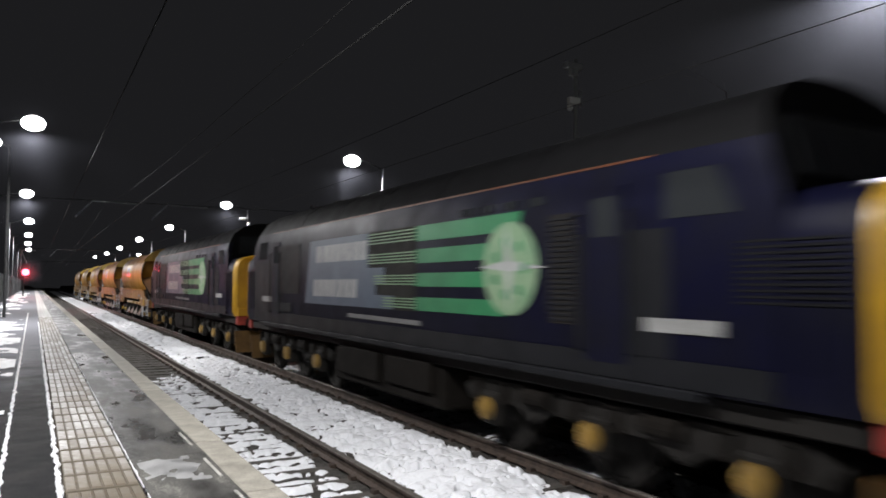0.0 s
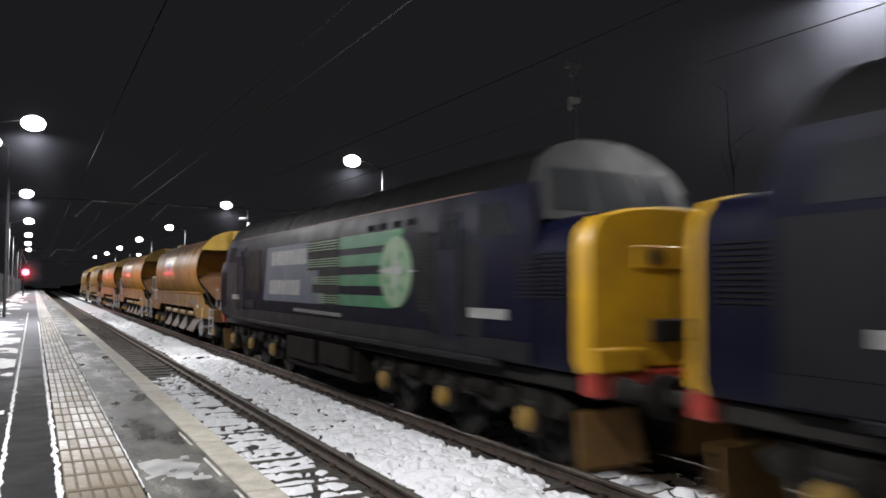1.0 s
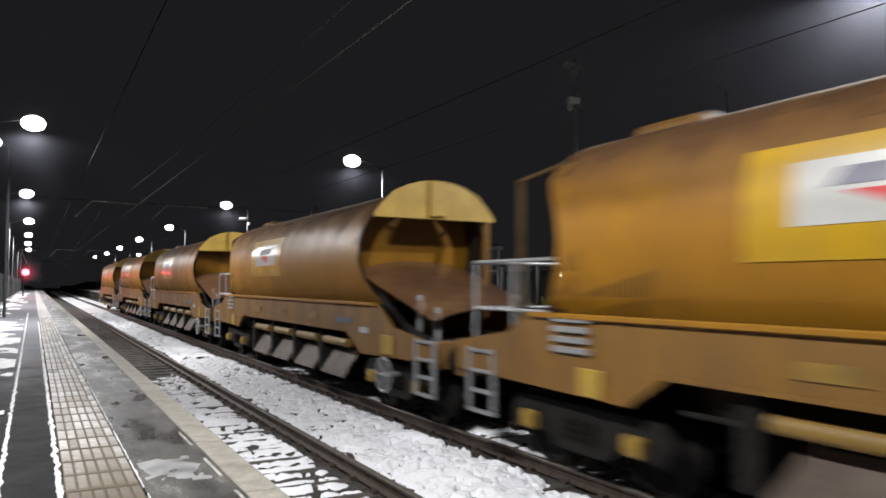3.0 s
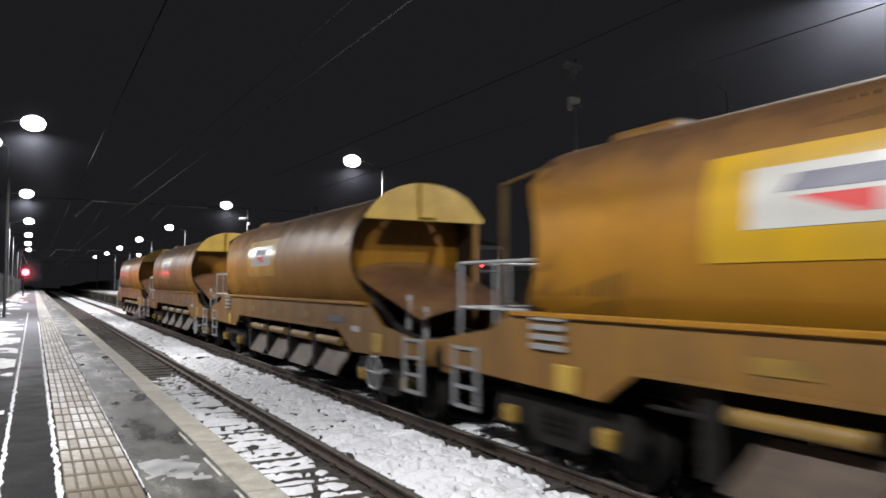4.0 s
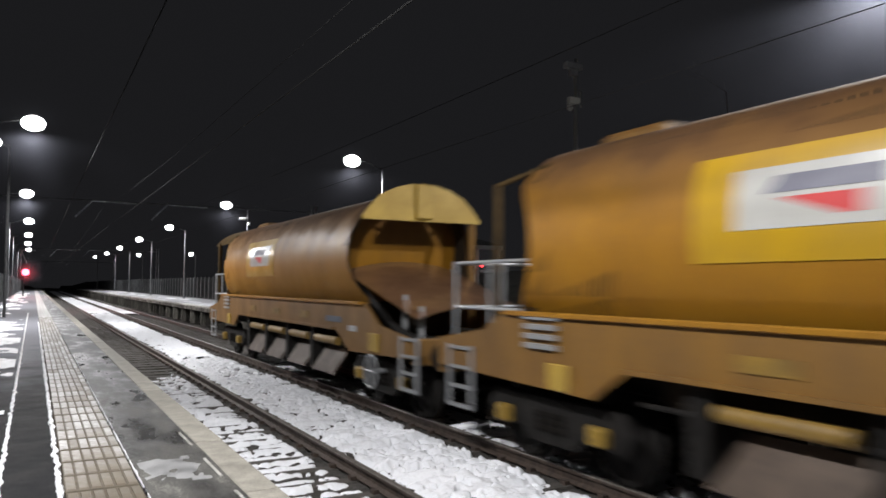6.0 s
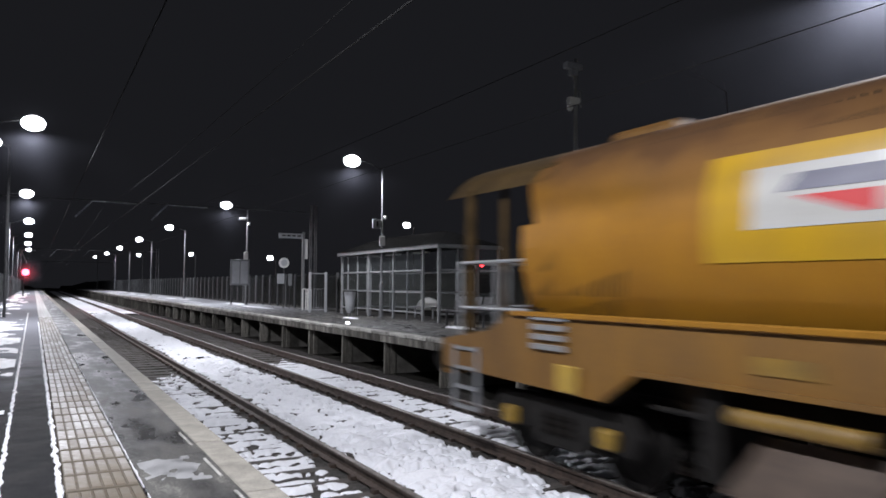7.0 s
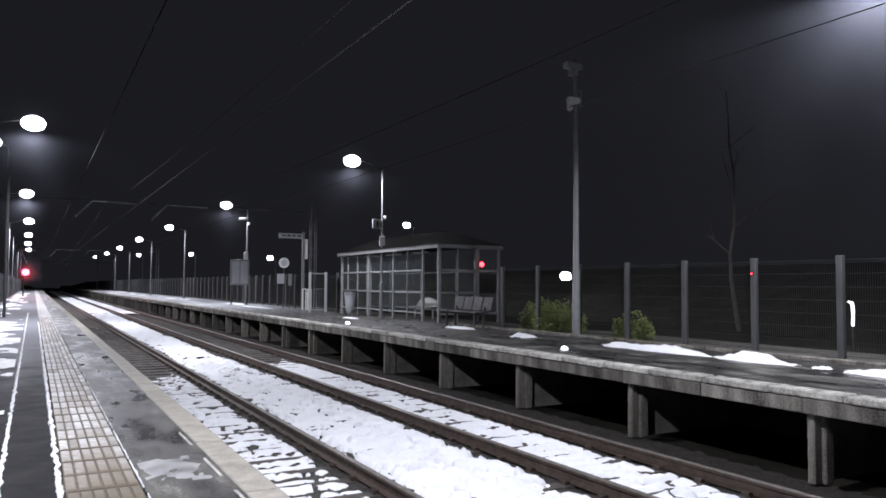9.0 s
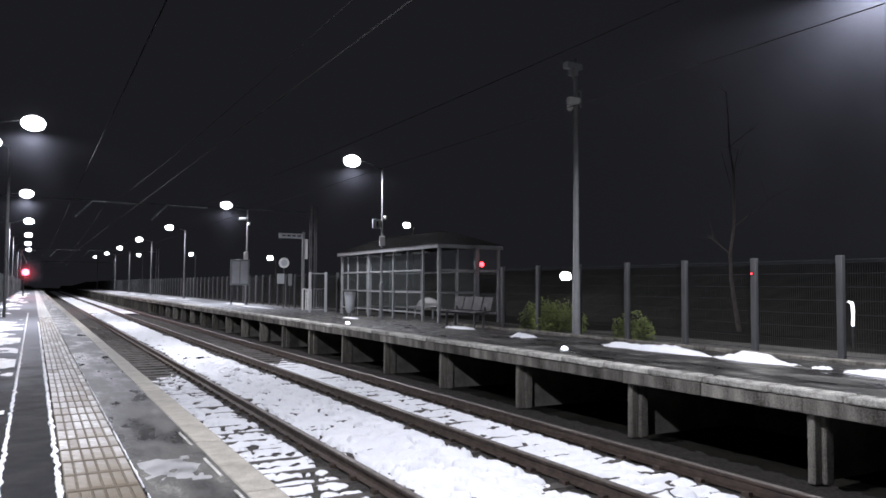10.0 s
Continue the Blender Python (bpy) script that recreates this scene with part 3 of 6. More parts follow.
def build_far_platform():
    P = thing("platform", "far station platform on concrete trestles with worn white edge", "platform", kind="structure")
    Y0, Y1 = -60, 175
    ys = np.concatenate([np.arange(Y0, 40, 0.3), np.arange(40, Y1, 2.5)])
    xs = np.linspace(FAR_EDGE + 0.28, FENCE + 0.1, 26)
    ob = grid_mesh("platform_surface", xs, ys, PLAT - 0.004 + 0.006 * lumps((26, len(ys)), (4, 70), 51, 3), M_FARTARMAC)
    ob.parent = P
    bm = B()
    box(bm, FAR_EDGE + 0.03, 11.2, Y0, Y1, PLAT - 0.14, PLAT - 0.03)
    part("platform_deck", bm, M_CONCDARK, P)
    # edge slabs: white-topped coping over a concrete beam
    bm = B()
    box(bm, FAR_EDGE - 0.03, FAR_EDGE + 0.28, -0.50, 0.50, -0.085, 0.0)
    bevelled(bm, 0.015, 1)
    slab = part("coping_slab", bm, M_FARCOPING, P, "worn white-painted edge slab")
    bm = B()
    box(bm, FAR_EDGE, FAR_EDGE + 0.12, -0.757, 0.757, -0.275, -0.09)
    bevelled(bm, 0.012, 1)
    beam = part("edge_beam", bm, M_CONC, P, "pale weathered concrete edge beam")
    slab.location, beam.location = (0, Y0 + 0.6, PLAT), (0, Y0 + 0.9, PLAT)
    for i in range(1, 231):
        o = slab.copy()
        scene.collection.objects.link(o)
        o.location = (random.uniform(-0.02, 0.012), Y0 + 0.6 + 1.016 * i, PLAT + random.uniform(-0.006, 0.004))
        o.rotation_euler = (random.uniform(-0.006, 0.006), 0, random.uniform(-0.008, 0.008))
    for i in range(1, 154):
        o = beam.copy()
        scene.collection.objects.link(o)
        o.location = (random.uniform(-0.008, 0.008), Y0 + 0.9 + 1.524 * i, PLAT + random.uniform(-0.005, 0.003))
    # trestles
    bm = B()
    box(bm, 0.0, 0.14, -0.05, 0.05, -0.85, 0)
    box(bm, 0.14, 0.30, -0.10, 0.10, -0.85, 0)
    bevelled(bm, 0.015)
    col = part("column", bm, M_CONC, P, "pale concrete support column")
    bm = B()
    box(bm, 0.24, 2.9, 0.02, 0.14, -0.85, 0)
    web = part("cross_wall", bm, M_CONCDARK, P, "stained concrete cross wall")
    for i in range(-22, 54):
        y = 8.70 + 3.05 * i
        for src in (col, web):
            o = src if i == -22 else src.copy()
            if i > -22:
                scene.collection.objects.link(o)
            o.location = (FAR_EDGE + 0.13, y, PLAT - 0.275)
    bm = B()
    box(bm, FENCE - 0.25, FENCE - 0.12, Y0, Y1, -0.45, PLAT - 0.14)
    part("back_wall", bm, M_CONCDARK, P)
    bm = B()
    box(bm, FENCE - 0.55, FENCE - 0.40, Y0, 20.0, PLAT - 0.02, PLAT + 0.06)
    part("kerb", bevelled(bm, 0.015), M_CONC, P, "low concrete kerb at the back of the platform")
    # snow heaps by the back edge
    def heap(x, y, lx, ly, h, seed):
        n = 40
        xs, ys = np.linspace(-1, 1, 16), np.linspace(-1, 1, n)
        gx, gy = np.meshgrid(xs, ys, indexing="ij")
        r = np.sqrt(gx ** 2 + gy ** 2) + 0.35 * lumps((16, n), (3, 6), seed, 3)
        z = h * np.clip(1 - r ** 2, -0.3, 1) * (0.8 + 0.5 * lumps((16, n), (4, 10), seed + 1, 3))
        ob = grid_mesh("snow_heap", x + xs * lx, y + ys * ly, PLAT + z - 0.01, M_SNOW)
        tagged(ob, "low heap of cleared white snow on the far platform", "snow", kind="stuff")
    heap(7.62, 10.5, 0.24, 1.5, 0.15, 61)
    heap(7.62, 8.25, 0.26, 0.85, 0.17, 62)
    heap(7.62, 7.02, 0.14, 0.18, 0.06, 63)
    heap(7.55, 5.65, 0.24, 0.9, 0.14, 64)
    heap(7.46, 14.5, 0.24, 0.36, 0.13, 65)
    heap(7.9, 18.2, 0.25, 0.75, 0.07, 66)
    heap(7.4, 25.3, 0.2, 0.6, 0.05, 67)
    rng = random.Random(5)
    for i in range(12):
        heap(rng.uniform(6.6, 8.2), 38 + i * 7 + rng.uniform(-2, 2), 0.35, rng.uniform(1.5, 3), 0.07, 70 + i)
    # bright spots on the platform surface, added as small glowing studs
    for x, y in ((5.92, 11.0), (5.62, 21.1)):
        S = thing("marker_light", "small glowing white stud near the platform edge", "light", pose(x, y, PLAT), group="platform marker lights")
        bm = B()
        lathe(bm, (0, 0, 0), (0, 0, 1), [(0, 0.09), (0.02, 0.085), (0.03, 0.07)], 14)
        part("rim", bm, M_STEEL, S)
        bm = B()
        lathe(bm, (0, 0, 0.031), (0, 0, 1), [(0, 0.065), (0.04, 0.06), (0.06, 0.03)], 14)
        part("lens", bm, M_WHITEGLOW, S, "glowing white dome", True)


# ---- lamps ----
def build_lamps():
    def bulb(power):
        light = bpy.data.lights.new("platform_lamp", "SPOT")
        light.energy, light.shadow_soft_size, light.color = power, 0.16, (0.93, 0.95, 1.0)
        light.spot_size, light.spot_blend = radians(172), 0.25
        return light
    # far platform: arm reaches back over the platform towards the tracks
    L = thing("platform_lamp", "tall grey lamp post with glowing white lantern", "street lamp", pose(8.69, 25.45, PLAT), group="platform lamps")
    bm = B()
    lathe(bm, (0, 0, 0), (0, 0, 1), [(0, 0.16), (0.015, 0.16), (0.02, 0.085), (1.3, 0.08), (1.33, 0.055), (5.3, 0.038), (5.63, 0.036)], 12)
    part("post", bm, M_LAMPPOST, L, "slim tapered steel post", True)
    rods("arm", M_DARKSTEEL, L, ((0, 0, 5.55), (-0.55, 0, 5.78)), ((-0.55, 0, 5.78), (-0.95, 0, 5.86)), r=0.025)
    bm = B()
    lathe(bm, (-1.25, 0, 6.01), (0, 0, 1), [(0, 0.13), (0.02, 0.13), (0.035, 0.05)], 14)
    part("lantern_cap", bm, M_DARKSTEEL, L, "dark lantern cap", True)
    bm = B()
    lathe(bm, (-1.25, 0, 5.795), (1, 0, 0), [(0.32 * math.sin(k * math.pi / 16), 0.215 * max(0.05, math.cos(k * math.pi / 16))) for k in range(-8, 9)], 20)
    part("lantern_bowl", bm, M_LAMP, L, "glowing white lamp bowl", True)
    lo = new("lamp_light", bulb(FAR_POWER))
    lo.parent, lo.location = L, (-1.25, 0, 5.465)
    for x, y in ((9.0, 6.3), (8.2, 43.7), (8.08, 63.5), (8.0, 82.6), (8.15, 104.0), (8.2, 124.0)):
        copy_thing(L, pose(x, y, PLAT))
    near_bulb = bulb(NEAR_POWER)
    for x, y in ((-4.15, 4.8), (-4.15, 24.2), (-4.45, 43.7), (-4.42, 63.1), (-4.55, 81.2), (-4.7, 98.9), (-4.75, 117.6)):
        near = copy_thing(L, pose(x, y, PLAT, 0, 0, 180))
        for o in near.children:
            if o.type == "LIGHT":
                o.data = near_bulb


def build_far_lights():
    """Street lamps in the dark beyond the fence."""
    S = thing("street_lamp", "distant street lamp shining beyond the station fence", "street lamp", pose(0, 0, 0), group="street lamps")
    rods("post", M_DARKSTEEL, S, ((0, 0, -9), (0, 0, 0)), ((0, 0, 0), (-0.35, 0, 0.12)), r=0.05)
    bm = B()
    lathe(bm, (-0.75, 0, 0.1), (1, 0, 0), [(0, 0.03), (0.1, 0.17), (0.4, 0.17), (0.5, 0.04)], 12)
    part("lamp_head", bm, M_FARLAMP, S, "glowing lamp head", True)
    spots = [(0.4904, 0.0908, 42), (0.2826, 0.0363, 60), (0.1783, 0.0389, 85), (0.7917, 0.0178, 24), (0.0651, 0.0324, 140), (0.33, 0.010, 75), (0.115, 0.036, 100), (-0.0453, 0.163, 30)]
    for i, (a, b, y) in enumerate(spots):
        m = pose(EYE[0] + a * y + 0.5, y, EYE[2] + b * y - 0.1)
        if i == 0:
            S.matrix_basis = m
        else:
            copy_thing(S, m)
    # bent white lamp low behind the fence
    y = 9.5
    x, z = EYE[0] + 1.59 * y, EYE[2] - 0.030 * y
    G = thing("path_lamp", "bent white path lamp behind the fence", "lamp", pose(x, y, z))
    bm = B()
    for a, b in (((-0.08, 0, 0.0), (0.02, 0, -0.02)), ((0.02, 0, -0.02), (0.05, 0, -0.14)), ((0.05, 0, -0.14), (0.035, 0, -0.50))):
        rod(bm, a, b, 0.028, 8)
    part("tube", bm, M_WHITEGLOW, G, "glowing white tube", True)
    rods("stem", M_DARKSTEEL, G, ((0.035, 0, -0.5), (0.035, 0, -1.1)), r=0.02)
    bm = B()
    bmesh.ops.create_icosphere(bm, subdivisions=2, radius=0.03)
    part("bulb", bm, M_WHITEGLOW, G, "small white bulb", True).location = (-0.33, 0, 0.02)
    rods("bracket", M_DARKSTEEL, G, ((-0.33, 0, 0.0), (-0.08, 0, -0.02)), r=0.008)


def build_indicator():
    I = thing("indicator_lamp", "tiny red indicator lamp on a fence post", "lamp", pose(FENCE - 0.07, 9.38, 2.42))
    boxed("housing", M_BLACK, I, (-0.02, 0.02, -0.03, 0.03, -0.03, 0.03))
    bm = B()
    lathe(bm, (-0.02, -0.01, 0), (-1, 0, 0), [(0, 0.014), (0.012, 0.012), (0.016, 0.005)], 10)
    part("lens", bm, M_REDSMALL, I, "red lens", True)


def build_signal():
    S = thing("railway_signal", "colour light signal showing bright red", "railway signal", pose(-3.55, 78.0, PLAT))
    rods("post", M_DARKSTEEL, S, ((0, 0, 0), (0, 0, 2.5)), r=0.06)
    bm = B()
    box(bm, -0.19, 0.47, -0.02, 0.14, 1.75, 2.95)
    part("head", bevelled(bm, 0.04), M_BLACK, S, "black signal head")
    bm = B()
    lathe(bm, (0.14, -0.04, 2.18), (0, -1, 0), [(0, 0.31), (0.03, 0.30), (0.08, 0.14)], 18)
    part("red_lens", bm, M_RED, S, "glowing red lens", True)
    bm = B()
    box(bm, -0.4, 0.9, -0.05, 0.0, 4.15, 4.25)
    rod(bm, (-0.3, 0, 4.2), (0.2, 0, 3.0), 0.04)
    rod(bm, (-0.3, 0, 2.4), (-0.3, 0, 4.2), 0.05)
    part("bracket", bm, M_STEEL, S)
    lamp = bpy.data.lights.new("signal_lamp", "SPOT")
    lamp.spot_size, lamp.spot_blend = radians(165), 1.0
    lamp.energy, lamp.color, lamp.shadow_soft_size = 850, (1.0, 0.06, 0.08), 0.12
    lo = new("signal_light", lamp)
    lo.parent, lo.matrix_basis = S, look((0.14, -0.35, 2.18), (6.5, -30, 2.4))


# ---- glow veils and exhaust ----
SMOKE = []       # (veil, y of its middle at the start of the clip)


def veil_material(name, dense):
    """A nearly clear sheet that scatters the lamps' light a little, in drifting wisps."""
    m = bpy.data.materials.new(name)
    m.use_nodes = True
    N, L = m.node_tree.nodes, m.node_tree.links
    N.remove(N["Principled BSDF"])
    clear, dif, tra, both, mix = N.new("ShaderNodeBsdfTransparent"), N.new("ShaderNodeBsdfDiffuse"), N.new("ShaderNodeBsdfTranslucent"), N.new("ShaderNodeMixShader"), N.new("ShaderNodeMixShader")
    for n in (dif, tra):
        n.inputs["Color"].default_value = (0.80, 0.83, 1.0, 1)
    L.new(dif.outputs[0], both.inputs[1])
    L.new(tra.outputs[0], both.inputs[2])
    tc, cloud, thick = N.new("ShaderNodeTexCoord"), N.new("ShaderNodeTexNoise"), N.new("ShaderNodeMapRange")
    cloud.inputs["Scale"].default_value = 0.5
    cloud.inputs["Detail"].default_value = 4
    L.new(tc.outputs["Object"], cloud.inputs["Vector"])
    L.new(cloud.outputs["Fac"], thick.inputs["Value"])
    thick.inputs["From Min"].default_value, thick.inputs["From Max"].default_value = 0.25, 0.75
    thick.inputs["To Min"].default_value, thick.inputs["To Max"].default_value = 0.35 * dense, 1.5 * dense
    away, fade, both_ways = N.new("ShaderNodeVectorMath"), N.new("ShaderNodeMapRange"), N.new("ShaderNodeMath")
    away.operation, both_ways.operation, fade.interpolation_type = "DISTANCE", "MULTIPLY", "SMOOTHSTEP"
    L.new(tc.outputs["Generated"], away.inputs[0])
    away.inputs[1].default_value = (0.5, 0.5, 0.5)
    L.new(away.outputs["Value"], fade.inputs["Value"])
    fade.inputs["From Min"].default_value, fade.inputs["From Max"].default_value = 0.08, 0.46
    fade.inputs["To Min"].default_value, fade.inputs["To Max"].default_value = 1.0, 0.0
    L.new(thick.outputs[0], both_ways.inputs[0])
    L.new(fade.outputs[0], both_ways.inputs[1])
    L.new(both_ways.outputs[0], mix.inputs[0])
    L.new(clear.outputs[0], mix.inputs[1])
    L.new(both.outputs[0], mix.inputs[2])
    L.new(mix.outputs[0], N["Material Output"].inputs["Surface"])
    return m


def build_veils():
    """Thin veils added round the lamps as halos, shown only by their light."""
    thick, thin = veil_material("corner_lamp_glow_veil", 0.013), veil_material("lamp_glow_veil", 0.0026)
    for k, (x, y, z, turn, r, m) in enumerate(((7.42, 5.97, 6.25, 50, 6.5, thick), (7.3, 25.1, 6.28, 20, 4.5, thin), (-2.9, 23.85, 6.28, 4, 4.0, thin), (6.9, 43.35, 6.28, 10, 4.5, thin), (-3.2, 43.35, 6.28, 2, 4.0, thin), (-3.4, 77.2, 3.13, 0, 1.9, veil_material("signal_glow_veil", 0.03)))):
        u = np.linspace(-r, r, 40)
        ob = grid_mesh("mist", u, u, 0.10 * lumps((40, 40), (3, 3), 90 + k, 2), m)
        ob.matrix_basis = pose(x, y, z, 0, 0, -turn) @ pose(0, 0, 0, 90)
        tagged(ob, "thin veil added to catch lamp light as a glow", "mist", kind="stuff")
    # exhaust of the two locomotives, carried along over the train
    ob = grid_mesh("exhaust_smoke", np.linspace(-13.5, 13.5, 90), np.linspace(-2.8, 2.8, 24), 0.35 * lumps((90, 24), (9, 2), 99, 3), veil_material("diesel_exhaust", 0.016))
    tagged(ob, "thin grey diesel exhaust drifting over the locomotives", "smoke", kind="stuff")
    SMOKE.append((ob, 18.5))


# ---- fences ----
def fence_run(x, y0, y1, step, label, group):
    n = int((y1 - y0) / step)
    F = thing("fence", label, "fence", pose(x, y0, PLAT), group=group)
    bm = B()
    box(bm, -0.05, 0.05, -0.06, 0.06, -0.1, 1.76)
    bevelled(bm, 0.012)
    post = part("post", bm, M_POST, F, "square grey fence post")
    bm = B()
    for k in range(38):
        y = 0.06 + (step - 0.12) * (k + 0.5) / 38
        box(bm, -0.0025, 0.0025, y - 0.0018, y + 0.0018, 0.05, 1.70)
    for k in range(8):
        z = 0.07 + k * 0.231
        box(bm, -0.004, 0.004, 0.06, step - 0.06, z - 0.004, z + 0.004)
    panel = part("mesh_panel", bm, M_WIRE, F, "welded wire mesh panel")
    for i in range(1, n):
        for src in (post, panel):
            o = src.copy()
            scene.collection.objects.link(o)
            o.location = (0, i * step, 0)
            o.rotation_euler = (0, random.uniform(-0.006, 0.006), 0)


# ---- shelter and platform furniture ----
def build_shelter():
    S = thing("waiting_shelter", "grey framed glazed waiting shelter with dark hipped roof", "shelter", pose(0, 0, PLAT))
    X0, X1, Y0, Y1, H = 8.72, 11.0, 21.0, 29.6, 2.42
    rails = (0.28, 0.97, 1.71)
    def wall(name, p0, p1, posts, thick, lows):
        """Posts at fractions between p0 and p1, rails and panes between them."""
        d = (Vector(p1) - Vector(p0))
        for f, w in posts:
            if not w:
                continue
            c = Vector(p0) + d * f
            boxed("post", M_PAINTGREY, S, (c.x - w / 2, c.x + w / 2, c.y - w / 2, c.y + w / 2, 0, H))
        for (a, w), (b, w2), keep in zip(posts, posts[1:], lows):
            if not keep:
                continue
            ca, cb = Vector(p0) + d * a, Vector(p0) + d * b
            for z in rails:
                boxed("rail", M_PAINTGREY, S, (min(ca.x, cb.x) - 0.02, max(ca.x, cb.x) + 0.02, min(ca.y, cb.y) + 0.03, max(ca.y, cb.y) - 0.03, z - 0.03, z + 0.03) if abs(d.y) > abs(d.x) else (min(ca.x, cb.x) + 0.03, max(ca.x, cb.x) - 0.03, ca.y - 0.02, ca.y + 0.02, z - 0.03, z + 0.03))
            zs = (0.31,) + rails[1:] + (H,)
            for z0, z1 in zip(zs, zs[1:]):
                if abs(d.y) > abs(d.x):
                    boxed("pane", M_PANE, S, (ca.x - 0.004, ca.x + 0.004, min(ca.y, cb.y) + 0.04, max(ca.y, cb.y) - 0.04, z0 + 0.03, z1 - 0.03), w=0)
                else:
                    boxed("pane", M_PANE, S, (min(ca.x, cb.x) + 0.04, max(ca.x, cb.x) - 0.04, ca.y - 0.004, ca.y + 0.004, z0 + 0.03, z1 - 0.03), w=0)
    wall("front", (X0, Y0, 0), (X0, Y1, 0), [(0.0, 0.10), (0.13, 0.08), (0.27, 0.05), (0.40, 0.09), (0.52, 0.05), (0.66, 0.14), (0.80, 0.05), (0.92, 0.05), (1.0, 0.09)], 0.05, [0, 1, 1, 1, 1, 1, 1, 1])
    wall("end", (X0, Y0, 0), (X1, Y0, 0), [(0.0, 0), (0.30, 0.05), (0.62, 0.14), (1.0, 0)], 0.05, [1, 1, 1])
    wall("end", (X0, Y1, 0), (X1, Y1, 0), [(0.0, 0), (0.5, 0.05), (1.0, 0)], 0.05, [1, 1])
    wall("back", (X1, Y0, 0), (X1, Y1, 0), [(0.0, 0.09), (0.33, 0.06), (0.66, 0.06), (1.0, 0.09)], 0.05, [1, 1, 1])
    # fascia and roof
    boxed("fascia", M_PAINTGREY, S, (X0 - 0.14, X0 - 0.08, Y0 - 0.15, Y1 + 0.25, H, H + 0.13), (X0 - 0.08, X1 + 0.1, Y0 - 0.15, Y0 - 0.09, H, H + 0.13), (X0 - 0.08, X1 + 0.1, Y1 + 0.19, Y1 + 0.25, H, H + 0.13), label="pale grey fascia board")
    bm = B()
    a = [bm.verts.new(c) for c in ((X0 - 0.16, Y0 - 0.18, H + 0.13), (X1 + 0.14, Y0 - 0.18, H + 0.13), (X1 + 0.14, Y1 + 0.27, H + 0.13), (X0 - 0.16, Y1 + 0.27, H + 0.13))]
    r = [bm.verts.new(c) for c in ((9.86, Y0 + 1.5, H + 0.70), (9.86, Y1 - 1.4, H + 0.70))]
    for f in ((a[0], a[1], r[0]), (a[1], a[2], r[1], r[0]), (a[2], a[3], r[1]), (a[3], a[0], r[0], r[1]), a[::-1]):
        bm.faces.new(f)
    part("roof", bm, M_ROOF, S, "dark hipped sheet roof")
    bm = B()
    for k in range(28):
        y = Y0 + 0.1 + k * 0.31
        top = min(1.0, (y - Y0 + 0.18) / 1.68, (Y1 + 0.27 - y) / 1.67)
        if top > 0.05:
            rod(bm, (X0 - 0.16, y, H + 0.14), (X0 - 0.16 + 1.30 * top, y, H + 0.14 + 0.57 * top), 0.014, 5)
    part("roof_ribs", bm, M_ROOF, S)["kind"] = "stuff"
    boxed("end_panel", M_BLACK, S, (X0 + 1.5, X0 + 2.15, Y0 - 0.055, Y0 - 0.03, 0.95, 1.6), label="dark notice panel")
    # ceiling lights under the roof, unlit battens
    for y in (23.2, 25.6, 27.7):
        boxed("ceiling_light", M_SIGNWHITE, S, (9.3, 9.55, y, y + 0.9, H - 0.06, H - 0.01), label="white ceiling light batten")
    R = thing("warning_lamp", "small round red warning light on the shelter", "lamp", pose(X0 + 1.55, Y0 - 0.12, PLAT + 1.92))
    bm = B()
    lathe(bm, (0, 0, 0), (0, -1, 0), [(-0.06, 0.08), (0.0, 0.085), (0.03, 0.07), (0.05, 0.03)], 14)
    part("lens", bm, M_REDSMALL, R, "glowing red lens", True)
    bm = B()
    lathe(bm, (0, 0.0, 0), (0, -1, 0), [(-0.08, 0.11), (-0.03, 0.115), (-0.02, 0.09)], 14)
    part("housing", bm, M_BLACK, R)
    # white curved seat inside
    T = thing("perch_seat", "white curved-back seat inside the shelter", "seat", pose(9.9, 24.0, PLAT))
    prof = [(-0.95, 0.30)] + [(0.95 * math.cos(math.pi * (1 - k / 12)), 0.35 + 0.42 * math.sin(math.pi * k / 12)) for k in range(13)] + [(0.95, 0.30)]
    bm = B()
    prism(bm, prof, "x", 0.0, 0.05)
    part("back_panel", bevelled(bm, 0.01), M_SIGNWHITE, T, "white arched back panel")
    boxed("seat", M_STEEL, T, (-0.35, 0.0, -0.9, 0.9, 0.40, 0.44))
    for y in (-0.7, 0.7):
        boxed("leg", M_STEEL, T, (-0.2, -0.14, y - 0.03, y + 0.03, 0.0, 0.40))


